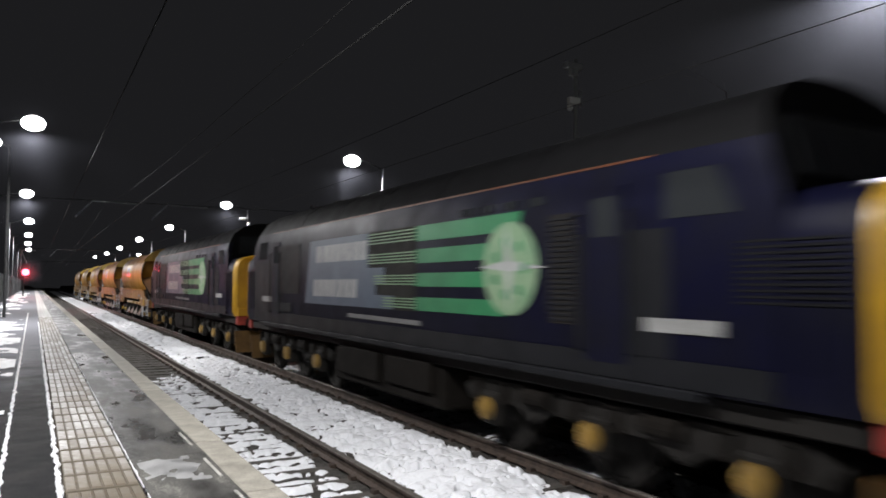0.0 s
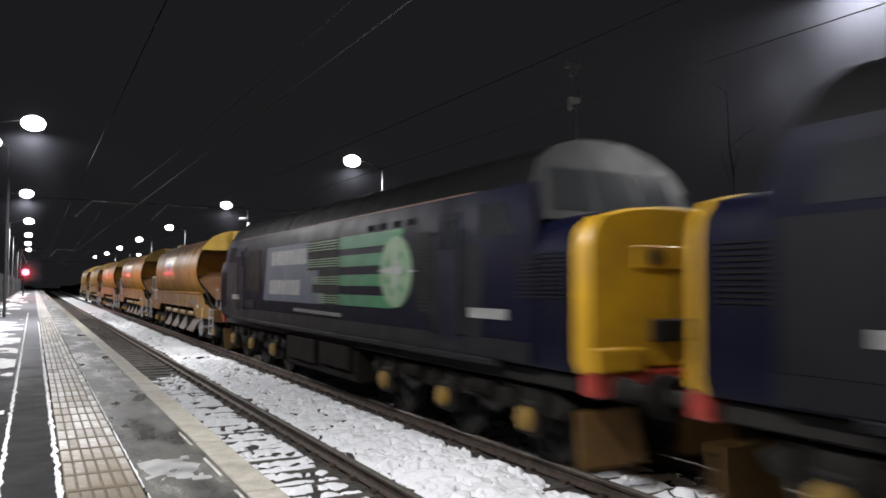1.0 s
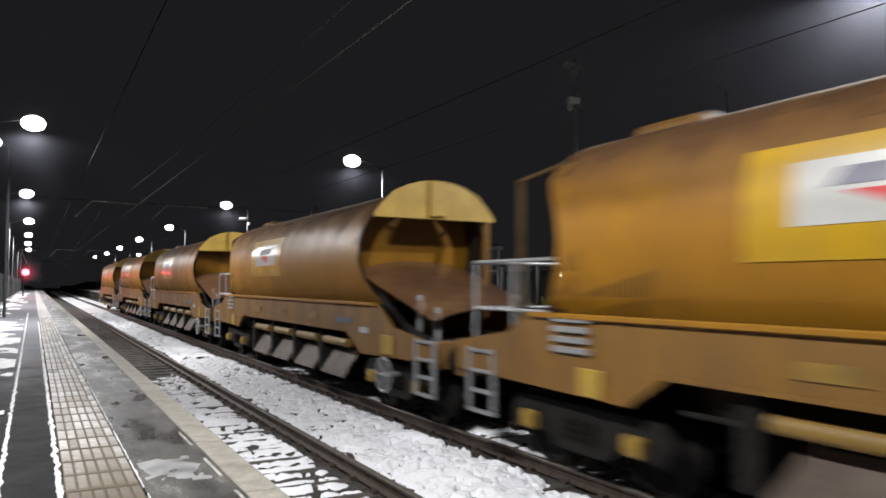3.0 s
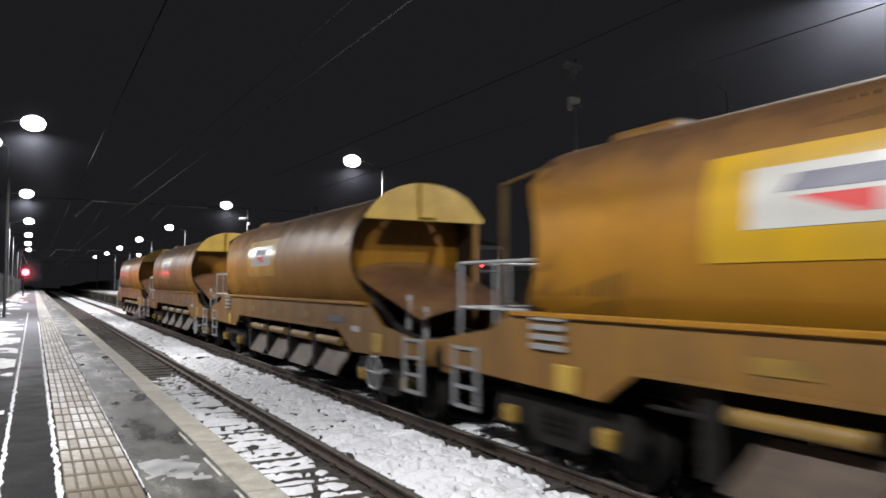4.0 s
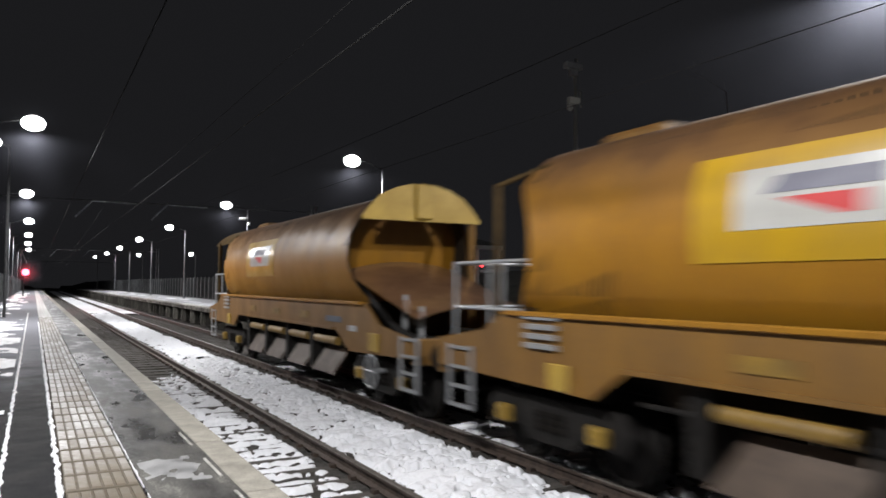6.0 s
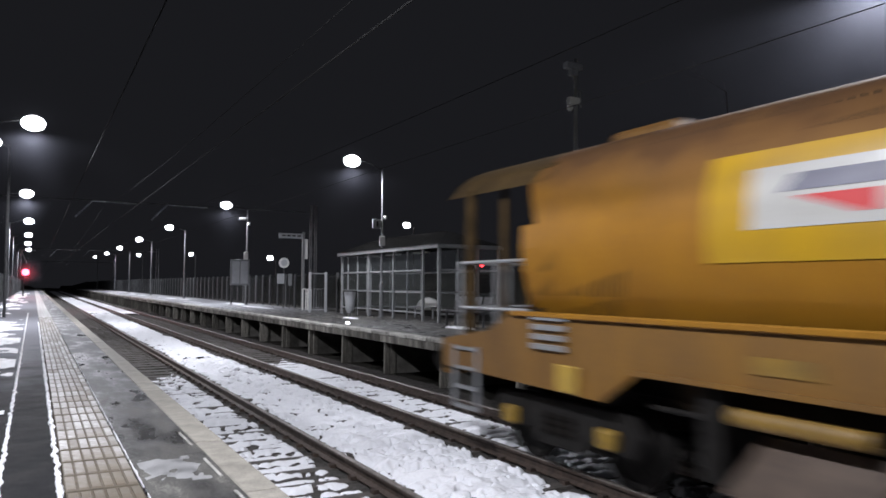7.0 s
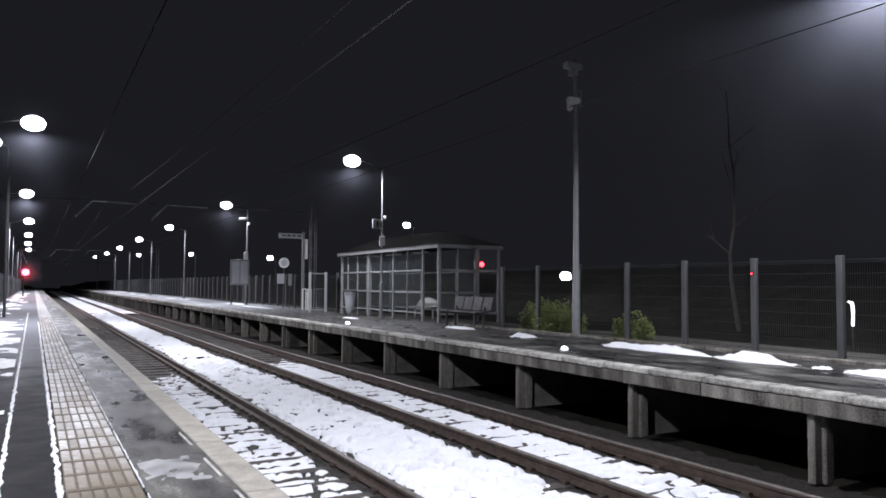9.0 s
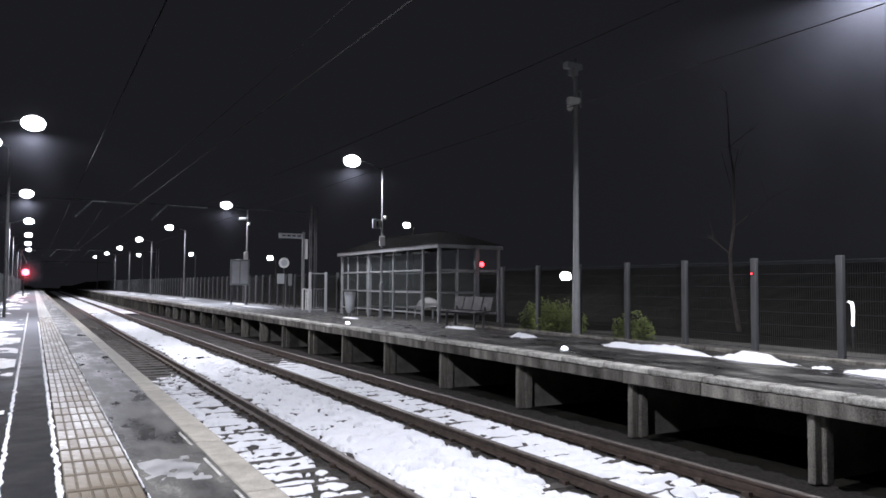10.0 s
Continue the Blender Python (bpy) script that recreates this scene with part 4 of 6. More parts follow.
def build_furniture():
    # bench
    Bn = thing("bench", "perforated grey metal platform bench with back", "bench", pose(8.35, 18.75, PLAT))
    for i in range(4):
        y = -1.05 + i * 0.53
        boxed("seat", M_DARKSTEEL, Bn, (-0.25, 0.2, y, y + 0.49, 0.43, 0.46))
        bm = B()
        prism(bm, [(0.22, 0.50), (0.32, 0.88), (0.345, 0.88), (0.245, 0.50)], "y", y, y + 0.49)
        part("backrest", bevelled(bm, 0.006), M_DARKSTEEL, Bn)
    for y in (-0.8, 0.8):
        boxed("leg", M_DARKSTEEL, Bn, (-0.18, -0.12, y - 0.03, y + 0.03, 0, 0.43), (0.12, 0.18, y - 0.03, y + 0.03, 0, 0.43), (0.16, 0.22, y - 0.02, y + 0.02, 0.43, 0.6))
    boxed("beam", M_DARKSTEEL, Bn, (-0.04, 0.04, -1.0, 1.0, 0.37, 0.43))
    # bin
    K = thing("litter_bin", "grey litter bin hoop with hanging pale sack", "bin", pose(8.05, 27.0, PLAT))
    bm = B()
    lathe(bm, (0, 0, 0), (0, 0, 1), [(0.95, 0.27), (0.99, 0.27), (0.99, 0.21), (0.95, 0.21)], 18)
    part("rim", bm, M_BLACK, K)
    bm = B()
    lathe(bm, (0, 0, 0), (0, 0, 1), [(0.12, 0.10), (0.25, 0.17), (0.6, 0.19), (0.96, 0.235)], 16)
    part("sack", bm, M_POSTER, K, "pale hanging plastic sack", True)
    rods("stand", M_DARKSTEEL, K, ((0.28, 0, 0), (0.28, 0, 0.97)), ((-0.1, 0.2, 0), (0.26, 0, 0.5)), ((-0.1, -0.2, 0), (0.26, 0, 0.5)), r=0.025)
    # camera pole
    C = thing("camera_pole", "tall slim grey pole with security cameras at the top", "pole", pose(9.22 - 0.25, 14.4, PLAT))
    bm = B()
    lathe(bm, (0, 0, 0), (0, 0, 1), [(0, 0.2), (0.02, 0.2), (0.03, 0.10), (1.6, 0.09), (1.64, 0.075), (6.9, 0.05)], 12)
    part("pole", bm, M_PAINTGREY, C, "", True)
    boxed("camera_box", M_STEEL, C, (-0.34, 0.16, -0.1, 0.1, 6.62, 6.78), (-0.20, 0.04, -0.08, 0.08, 6.46, 6.62), w=0.02, label="pale camera housing on the pole top")
    boxed("camera", M_SIGNWHITE, C, (-0.30, 0.02, -0.16, -0.02, 5.72, 5.88), label="pale camera housing")
    rods("bracket", M_PAINTGREY, C, ((0, 0, 6.1), (-0.02, -0.1, 5.85)), ((0.16, 0, 5.7), (0.16, 0, 6.1)), ((0.0, 0, 6.1), (0.16, 0, 6.1)), r=0.03)
    rods("stay", M_PAINTGREY, C, ((0, 0, 6.3), (-0.1, 0, 6.52)), r=0.03)
    bm = B()
    lathe(bm, (-0.22, -0.05, 5.55), (0, 0, 1), [(0, 0.04), (0.05, 0.075), (0.14, 0.075)], 12)
    part("dome_camera", bm, M_SIGNWHITE, C, "white dome camera", True)
    # loudspeaker and boxes on the lamp post by the shelter
    W = thing("sign_box", "small grey projecting sign on the lamp post", "sign", pose(8.69, 25.45, PLAT))
    boxed("panel", M_PAINTGREY, W, (-0.40, -0.06, -0.04, 0.04, 3.33, 3.68))
    boxed("dark_window", M_BLACK, W, (-0.26, -0.18, -0.05, -0.041, 3.4, 3.6))
    Wn = thing("notice_plate", "small white notice plate on the lamp post", "sign", pose(8.69, 25.45, PLAT))
    boxed("plate", M_SIGNWHITE, Wn, (-0.15, 0.08, -0.10, -0.07, 2.68, 3.05))
    boxed("strap", M_STEEL, Wn, (-0.06, 0.06, -0.07, 0.06, 2.85, 2.88))
    Sp = thing("post_camera", "small white camera on the lamp post", "camera", pose(8.69, 25.45, PLAT))
    bm = B()
    lathe(bm, (0.09, -0.05, 3.68), (0, 0, 1), [(0, 0.03), (0.04, 0.07), (0.12, 0.07), (0.14, 0.03)], 12)
    part("housing", bm, M_SIGNWHITE, Sp, "", True)
    # cantilever train indicator
    D = thing("train_indicator", "cantilevered train indicator sign on a grey post", "sign", pose(9.1, 36.0, PLAT))
    boxed("post", M_PAINTGREY, D, (-0.06, 0.06, -0.06, 0.06, 0, 3.85))
    boxed("display", M_POSTER, D, (-1.25, -0.06, -0.08, 0.08, 3.52, 3.76), label="long grey display box")
    for i in range(4):
        boxed("lettering_bar", M_BLACK, D, (-1.12 + 0.26 * i, -0.95 + 0.26 * i, -0.092, -0.081, 3.60, 3.68), w=0)
    boxed("upright_sign", M_SIGNWHITE, D, (0.08, 0.22, -0.05, 0.05, 2.50, 3.50), label="narrow white upright sign")
    # notice board
    Nb = thing("notice_board", "grey framed notice board on two posts", "notice board", pose(7.75, 43.5, PLAT))
    for x in (-0.45, 0.45):
        boxed("post", M_DARKSTEEL, Nb, (x - 0.04, x + 0.04, -0.04, 0.04, 0, 2.6))
    boxed("frame", M_PAINTGREY, Nb, (-0.55, 0.55, -0.09, -0.04, 1.15, 2.65))
    boxed("sheet", M_POSTER, Nb, (-0.46, -0.03, -0.10, -0.091, 1.25, 2.55), (0.03, 0.46, -0.10, -0.091, 1.25, 2.55), w=0, label="pale notice sheets")
    # round sign and cabinet
    Rd = thing("round_sign", "round pale sign on a slim post", "sign", pose(8.3, 36.6, PLAT))
    rods("post", M_DARKSTEEL, Rd, ((0, 0, 0), (0, 0, 2.05)), r=0.035)
    bm = B()
    lathe(bm, (0, 0, 2.3), (0, -1, 0), [(-0.03, 0.26), (0.03, 0.26), (0.035, 0.2)], 24)
    part("disc", bm, M_SIGNWHITE, Rd, "pale round face")
    bm = B()
    lathe(bm, (0, -0.036, 2.3), (0, -1, 0), [(0, 0.16), (0.01, 0.16)], 24)
    part("inner_ring", bm, M_POSTER, Rd)
    boxed("plate", M_POSTER, Rd, (-0.35, 0.02, -0.06, -0.035, 1.25, 1.75))
    boxed("side_plate", M_PAINTGREY, Rd, (0.22, 0.42, -0.05, -0.02, 1.15, 1.75))
    rods("stay", M_DARKSTEEL, Rd, ((0.3, 0, 0), (0.3, 0, 1.75)), r=0.03)
    # handrails by the steps
    Hr = thing("handrail", "white tubular handrails at the platform steps", "handrail", pose(8.7, 34.0, PLAT))
    for x in (-0.25, 0.0):
        rods("rail", M_SIGNWHITE, Hr, ((x, 0, 0), (x, 0, 1.0)), ((x, 0, 1.0), (x + 0.16, 0, 1.0)), ((x + 0.16, 0, 1.0), (x + 0.16, 0, 0)), r=0.03)
    for k in range(6):
        rods("baluster", M_STEEL, Hr, ((0.3 + 0.13 * k, 0, 0), (0.3 + 0.13 * k, 0, 1.0)), r=0.014)
    rods("top_rail", M_STEEL, Hr, ((0.28, 0, 1.0), (1.0, 0, 1.0)), ((0.28, 0, 0.12), (1.0, 0, 0.12)), r=0.018)
    # tall gate posts with mesh
    G = thing("fence_gate", "pale steel fence gate between tall posts", "gate", pose(8.2, 31.0, PLAT))
    for x in (-0.42, 0.30):
        boxed("post", M_STEEL, G, (x - 0.05, x + 0.05, -0.05, 0.05, 0, 1.76), label="bright galvanised post")
    bm = B()
    for k in range(16):
        x = -0.36 + 0.04 * k
        box(bm, x - 0.003, x + 0.003, -0.003, 0.003, 0.1, 1.7)
    part("mesh_panel", bm, M_WIRE, G)
    rods("frame", M_STEEL, G, ((-0.4, 0, 0.12), (0.3, 0, 0.12)), ((-0.4, 0, 1.7), (0.3, 0, 1.7)), r=0.02)
    # posts of the second lamp's cameras
    Cc = thing("post_cameras", "pair of pale security cameras on a lamp post", "camera", pose(8.2, 43.7, PLAT))
    boxed("camera", M_SIGNWHITE, Cc, (-0.45, -0.1, -0.08, 0.08, 5.0, 5.12), (-0.05, 0.1, -0.25, -0.05, 4.7, 4.85))
    boxed("plate", M_SIGNWHITE, Cc, (-0.2, 0.05, -0.1, -0.07, 2.5, 3.1))


# ---- overhead line ----
def build_overhead():
    E = thing("overhead_line_mast", "lattice steel mast of the overhead line", "mast", pose(10.3, 38.0, 0.8), group="overhead masts")
    for x, y in ((-0.14, -0.14), (0.14, -0.14), (0.14, 0.14), (-0.14, 0.14)):
        boxed("leg", M_POST, E, (x - 0.025, x + 0.025, y - 0.025, y + 0.025, 0, 5.6), w=0)
    bm = B()
    for k in range(9):
        z, s = 0.1 + k * 0.6, 1 if k % 2 else -1
        rod(bm, (-0.14 * s, -0.16, z), (0.14 * s, -0.16, z + 0.6), 0.016, 5)
        rod(bm, (-0.16, -0.14 * s, z), (-0.16, 0.14 * s, z + 0.6), 0.016, 5)
    part("lacing", bm, M_POST, E)["kind"] = "stuff"
    G = thing("overhead_line_boom", "thin steel boom with registration arms over the tracks", "overhead boom", pose(0, 38.0, 0), group="overhead booms")
    rods("boom_tube", M_POST, G, ((-4.2, 0, 6.02), (10.2, 0, 6.02)), r=0.028)
    for x in (-0.45, 2.85):
        rods("registration_arm", M_STEEL, G, ((x, -0.05, 6.0), (x - 0.72, -0.05, 5.22)), ((x, -0.05, 6.0), (x + 1.9, -0.05, 5.97)), r=0.03, label="pale registration arm")
    for y in (95.0, 150.0):
        copy_thing(E, pose(10.3, y, 0.8))
        copy_thing(G, pose(0, y, 0))
    for y in (38.0, 95.0, 150.0):
        copy_thing(E, pose(-4.75, y, 0.8, 0, 0, 180))
    def wire(label, x, z, r, sag, spans=((-20, 38), (38, 95), (95, 150), (150, 230))):
        bm = B()
        for y0, y1 in spans:
            for k in range(12):
                a, b = k / 12, (k + 1) / 12
                f = lambda u: z - sag * 4 * u * (1 - u)
                rod(bm, (x, y0 + a * (y1 - y0), f(a)), (x, y0 + b * (y1 - y0), f(b)), r, 5)
        ob = part("overhead_wire", bm, M_CABLE, None, "", True)
        tagged(ob, label, "overhead wire", group="overhead wires", kind="structure")
    wire("copper contact wire over the near track", 0.0, 4.62, 0.009, 0.03)
    wire("catenary wire over the near track", 0.0, 5.75, 0.005, 0.7)
    wire("copper contact wire over the far track", FAR_TRACK, 4.66, 0.006, 0.03)
    wire("catenary wire over the far track", FAR_TRACK, 5.8, 0.006, 0.36)
    wire("thick feeder cable along the masts", -1.35, 5.95, 0.010, 0.1)


# ---- planting beyond the fence ----
def build_bushes():
    def bush(x, y, r, h, n, seed):
        rng = random.Random(seed)
        Bs = thing("bush", "leafy green bush behind the mesh fence", "bush", pose(x, y, 0.84), group="bushes")
        bm = B()
        for k in range(9):
            a = rng.uniform(0, 6.28)
            rod(bm, (0, 0, 0), (r * 0.7 * math.cos(a), r * 0.7 * math.sin(a), h * rng.uniform(0.6, 0.95)), 0.012, 5, 0.004)
        part("stems", bm, M_BARK, Bs)
        bm = B()
        for k in range(n):
            a, rr = rng.uniform(0, 6.28), r * math.sqrt(rng.random())
            z = h * rng.uniform(0.1, 1.0) * (1 - 0.5 * (rr / r) ** 2) + 0.12 * noise.noise(Vector((a * 2, rr * 4, seed)))
            c = Vector((rr * math.cos(a), rr * math.sin(a), max(z, 0.03)))
            d = Vector((rng.uniform(-1, 1), rng.uniform(-1, 1), rng.uniform(-0.9, 0.5))).normalized()
            s = d.orthogonal().normalized()
            l, w = rng.uniform(0.06, 0.13), rng.uniform(0.015, 0.035)
            up = d.cross(s) * w * 0.5
            p = [bm.verts.new(c), bm.verts.new(c + d * l * 0.5 + s * w), bm.verts.new(c + d * l), bm.verts.new(c + d * l * 0.5 - s * w)]
            m1 = bm.verts.new(c + d * l * 0.5 - up)
            for i in range(4):
                bm.faces.new((p[i], p[(i + 1) % 4], m1))
        part("leaves", bm, M_LEAF, Bs)
    bush(9.75, 16.1, 0.75, 0.95, 1500, 3)
    bush(10.2, 17.4, 0.7, 1.0, 1200, 4)
    bush(9.7, 13.2, 0.5, 0.75, 800, 5)
    # bare young tree
    T = thing("tree", "bare slender tree in the dark beyond the fence", "tree", pose(14.4, 14.0, 0.84))
    rng = random.Random(8)
    bm = B()
    p, r = Vector((0, 0, 0)), 0.07
    limbs = []
    for k in range(9):
        q = p + Vector((rng.uniform(-0.12, 0.10), rng.uniform(-0.1, 0.1), 0.75))
        rod(bm, p, q, r, 8, r * 0.87)
        limbs.append((q, r))
        p, r = q, r * 0.87
    part("trunk", bm, M_BARK, T, "", True)
    bm = B()
    for q, r in limbs[2:]:
        for k in range(1):
            d = Vector((rng.uniform(-1, 1), rng.uniform(-1, 1), rng.uniform(0.4, 1.2))).normalized()
            e = q + d * rng.uniform(0.8, 1.6)
            rod(bm, q, e, r * 0.4, 5, r * 0.15)
            for j in range(4):
                d2 = (d + Vector((rng.uniform(-1, 1), rng.uniform(-1, 1), rng.uniform(-0.3, 0.9)))).normalized()
                s = q.lerp(e, rng.uniform(0.4, 1))
                rod(bm, s, s + d2 * rng.uniform(0.3, 0.8), r * 0.12, 4, 0.003)
    part("crown", bm, M_BARK, T)


build_ground()
build_near_platform()
build_far_platform()
build_track(0.0, "near railway track with rusty rails and snowy sleepers")
build_track(FAR_TRACK, "far railway track with rusty rails and snowy sleepers")
build_snow()
build_lamps()
build_far_lights()
build_signal()
build_veils()
build_indicator()
fence_run(FENCE, 7.67 - 1.71 * 38, 21.0, 1.71, "weldmesh fence with square grey posts along the far platform", "fences")
fence_run(FENCE + 0.1, 31.5, 171.0, 1.55, "weldmesh fence with square grey posts along the far platform", "fences")
fence_run(-4.5, -57.0, 164.0, 1.55, "weldmesh fence with square posts behind the near platform", "fences")
build_shelter()
build_furniture()
build_overhead()
build_bushes()


# ---- train ----
WHEELS = []      # (wheelset, y on its vehicle, radius)
VEHICLES = []    # (vehicle, y at the start of the clip)
MID = 6.35       # middle of a locomotive along its own y
BODY = [(1.28, 1.22), (1.345, 1.36), (1.35, 2.90), (1.335, 3.15), (1.27, 3.40), (1.10, 3.70), (0.80, 3.91), (0.40, 4.03), (0.0, 4.06)]
NOSE = [(1.27, 1.22), (1.335, 1.36), (1.338, 2.55), (1.30, 2.76), (1.16, 2.91), (0.72, 3.01), (0.28, 3.05), (0.1, 3.055), (0.0, 3.055)]


def ring(half, y, k=1.0, dz=0.0):
    """A closed section from a half outline; y may depend on z."""
    f = y if callable(y) else (lambda z: y)
    right = [(x * k, f(z), z + dz) for x, z in half]
    left = [(-x * k, f(z), z + dz) for x, z in (half[-2::-1] if half[-1][0] == 0 else half[::-1])]
    return right + left


def wheelset(parent, y, r, dark):
    bm = B()
    rod(bm, (-0.75, 0, 0), (0.75, 0, 0), 0.09, 12)
    for s in (-1, 1):
        lathe(bm, (s * 0.70, 0, 0), (s, 0, 0), [(-0.05, r + 0.03), (-0.02, r + 0.028), (-0.005, r), (0.075, r - 0.008), (0.08, r - 0.08), (0.045, r - 0.10), (0.035, 0.2), (0.09, 0.14), (0.10, 0.05)], 28)
        for k in range(4):
            a = k * math.pi / 2
            rod(bm, (s * 0.735, 0.27 * math.cos(a), 0.27 * math.sin(a)), (s * 0.752, 0.27 * math.cos(a), 0.27 * math.sin(a)), 0.05, 8)
    w = part("wheelset", bm, dark, parent, "steel wheels on an axle", True)
    w.location = (0, y, r)
    WHEELS.append((w, y, r))


def buffers(parent, y, d, z=1.06, mat=None):
    for x in (-0.87, 0.87):
        bm = B()
        lathe(bm, (x, y, z), (0, d, 0), [(0, 0.14), (0.2, 0.12), (0.21, 0.085), (0.52, 0.085), (0.525, 0.22), (0.56, 0.23), (0.58, 0.12)], 16)
        part("buffer", bm, M_BLACK, parent, "oily black steel buffer", True)


def panel(name, parent, mat, outline, out, label="", side=-1):
    """A thin plate of (y, z) corners on the loco side, proud of it by out."""
    bm = B()
    prism(bm, outline, "x", side * (1.352 + out), side * 1.32)
    return part(name, bm, mat, parent, label)


def loco(y0):
    V = thing("locomotive", "navy blue diesel locomotive with yellow ends and green striped side", "locomotive", group="locomotives")
    VEHICLES.append((V, y0))
    def rake(z):
        return -1.48 if z <= 2.9 else -1.48 + 0.46 * (z - 2.9) / 1.16
    bm = B()
    loft(bm, [ring(BODY[:5], lambda z: rake(z)), ring(BODY[:5], 0.4), ring(BODY[:5], 2 * MID - 0.4), ring(BODY[:5], lambda z: 2 * MID - rake(z))])
    part("body", bm, M_NAVY, V, "navy blue body side", True)
    # roof from the cantrail up
    top = BODY[4:]
    bm = B()
    loft(bm, [ring(top, rake), ring(top, 0.4), ring(top, 6), ring(top, 2 * MID - 0.4), ring(top, lambda z: 2 * MID - rake(z))])
    roof = part("roof", bm, M_LOCOROOF, V, "sooty dark roof", True)
    for l in (2.0, 4.3, 6.35, 8.4, 10.6):
        bm = B()
        loft(bm, [ring([(x * 1.006, z + 0.008) for x, z in top], l), ring([(x * 1.006, z + 0.008) for x, z in top], l + 0.05)])
        part("roof_seam", bm, M_LOCOROOF, roof)
    for l in (3.1, 3.9, 7.2):
        boxed("exhaust_box", M_BLACK, roof, (-0.35, 0.35, l, l + 0.55, 3.9, 4.0), w=0.03)
    bm = B()
    lathe(bm, (0, 9.6, 3.90), (0, 0, 1), [(0, 0.85), (0.035, 0.85), (0.04, 0.75), (0.02, 0.74)], 28)
    part("fan_grille", bm, M_BLACK, roof)
    for side in (-1, 1):
        bm = B()
        box(bm, side * 1.20, side * 1.278, 0.0, 2 * MID, 3.392, 3.414)
        part("cantrail_line", bm, M_ORANGE, V, "thin orange cantrail line")
        panel("lower_band", V, M_LOCOGREY, [(-1.38, 1.26), (14.08, 1.26), (14.08, 1.50), (-1.38, 1.50)], 0.006, "dirty grey lower band", side)
        panel("cab_side_panel", V, M_LOCOGREY, [(-0.3, 1.505), (1.0, 1.505), (1.0, 2.7), (-0.3, 2.7)], 0.004, "grimy grey cab side", side)
        panel("cab_side_panel", V, M_LOCOGREY, [(11.75, 1.505), (14.05, 1.505), (14.05, 2.7), (11.75, 2.7)], 0.004, "grimy grey cab side", side)
        # ledge under the body
        bm = B()
        box(bm, side * 1.30, side * 1.40, -0.7, 13.4, 1.16, 1.25)
        part("ledge", bevelled(bm, 0.015), M_LOCOGREY, V, "pale grimy ledge")
        # light blue panel, stripes, disc
        panel("blue_panel", V, M_PANELBLUE, [(9.98, 1.77), (9.66, 3.05), (6.62, 3.05), (6.62, 2.45), (5.95, 2.45), (5.95, 2.18), (6.3, 2.18), (6.3, 1.99), (5.6, 1.99), (5.6, 1.77)], 0.006, "light blue slanted panel", side)
        for z0, z1 in ((2.60, 2.93), (1.93, 2.26)):
            y = 9.35 if z0 > 2.3 else 9.5
            widths = (0.27, 0.09, 0.27, 0.24, 0.24, 0.23, 0.24, 0.26, 0.26) if z0 > 2.3 else (0.26, 0.25, 0.26, 0.25, 0.09, 0.26, 0.25, 0.26)
            for w in widths:
                y -= w + 0.06
                panel("white_bar", V, M_WHITE, [(y, z0), (y + w, z0), (y + w - 0.03, z1), (y - 0.03, z1)], 0.010, "white painted bar", side)
        stripes = ((2.82, 3.05, 6.58), (2.49, 2.70, 6.58), (2.14, 2.34, 6.3), (1.78, 1.98, 5.95))
        for i, (z0, z1, ys) in enumerate(stripes):
            e0, e1 = 2.42 - 0.30 * (z0 - 1.78), 2.42 - 0.30 * (z1 - 1.78)
            panel("green_stripe", V, M_GREEN, [(e0, z0), (e1, z1), (4.78, z1), (4.78, z0)], 0.006, "bright green stripe", side)
        bm = B()
        for i, (z0, z1, ys) in enumerate(stripes):
            for k in range(4):
                z = z0 + 0.025 + k * (z1 - z0 - 0.02) / 4
                box(bm, side * 1.335, side * 1.372, 4.80, ys, z, z + 0.019)
        part("grille_slats", bm, M_PALEGREEN, V, "green-tinted radiator grille slats")["kind"] = "stuff"
        panel("grille_backing", V, M_BLACK, [(4.79, 1.76), (6.60, 1.76), (6.60, 3.06), (4.79, 3.06)], 0.002, "dark radiator opening", side)
        bm = B()
        lathe(bm, (side * 1.34, 2.28, 2.37), (side, 0, 0), [(0, 0.57), (0.026, 0.57), (0.027, 0.3)], 36)
        disc = part("disc_emblem", bm, M_PALEGREEN, V, "pale green round emblem")
        bm = B()
        prism(bm, [(2.95, 2.39), (2.28, 2.47), (1.55, 2.37), (2.28, 2.33)], "x", side * 1.37, side * 1.345)
        prism(bm, [(2.33, 2.9), (2.36, 2.4), (2.28, 1.86), (2.20, 2.4)], "x", side * 1.374, side * 1.345)
        part("compass_star", bm, M_WHITE, disc, "white pointed star")
        for k in range(7):
            a = 0.45 + k * 0.9
            bm = B()
            lathe(bm, (side * 1.36, 2.28 + 0.33 * math.cos(a), 2.37 + 0.33 * math.sin(a)), (side, 0, 0), [(0, 0.07), (0.012, 0.07)], 9)
            part("emblem_dot", bm, M_GREEN, disc)
        # number and name plates as plain bars
        for a, b in ((-0.88, 0.0), (12.5, 13.28)):
            panel("number_bar", V, M_DULLWHITE, [(a, 1.74), (b, 1.74), (b, 1.87), (a, 1.87)], 0.012, "white plain number bar", side)
        panel("name_bar", V, M_NAMEBAR, [(4.65, 1.555), (7.5, 1.575), (7.5, 1.645), (4.65, 1.625)], 0.012, "long pale name bar", side)
        panel("repair_patch", V, M_LOCOGREY, [(10.9, 1.55), (12.3, 1.55), (12.3, 1.74), (10.9, 1.74)], 0.014, "pale grey plate", side)
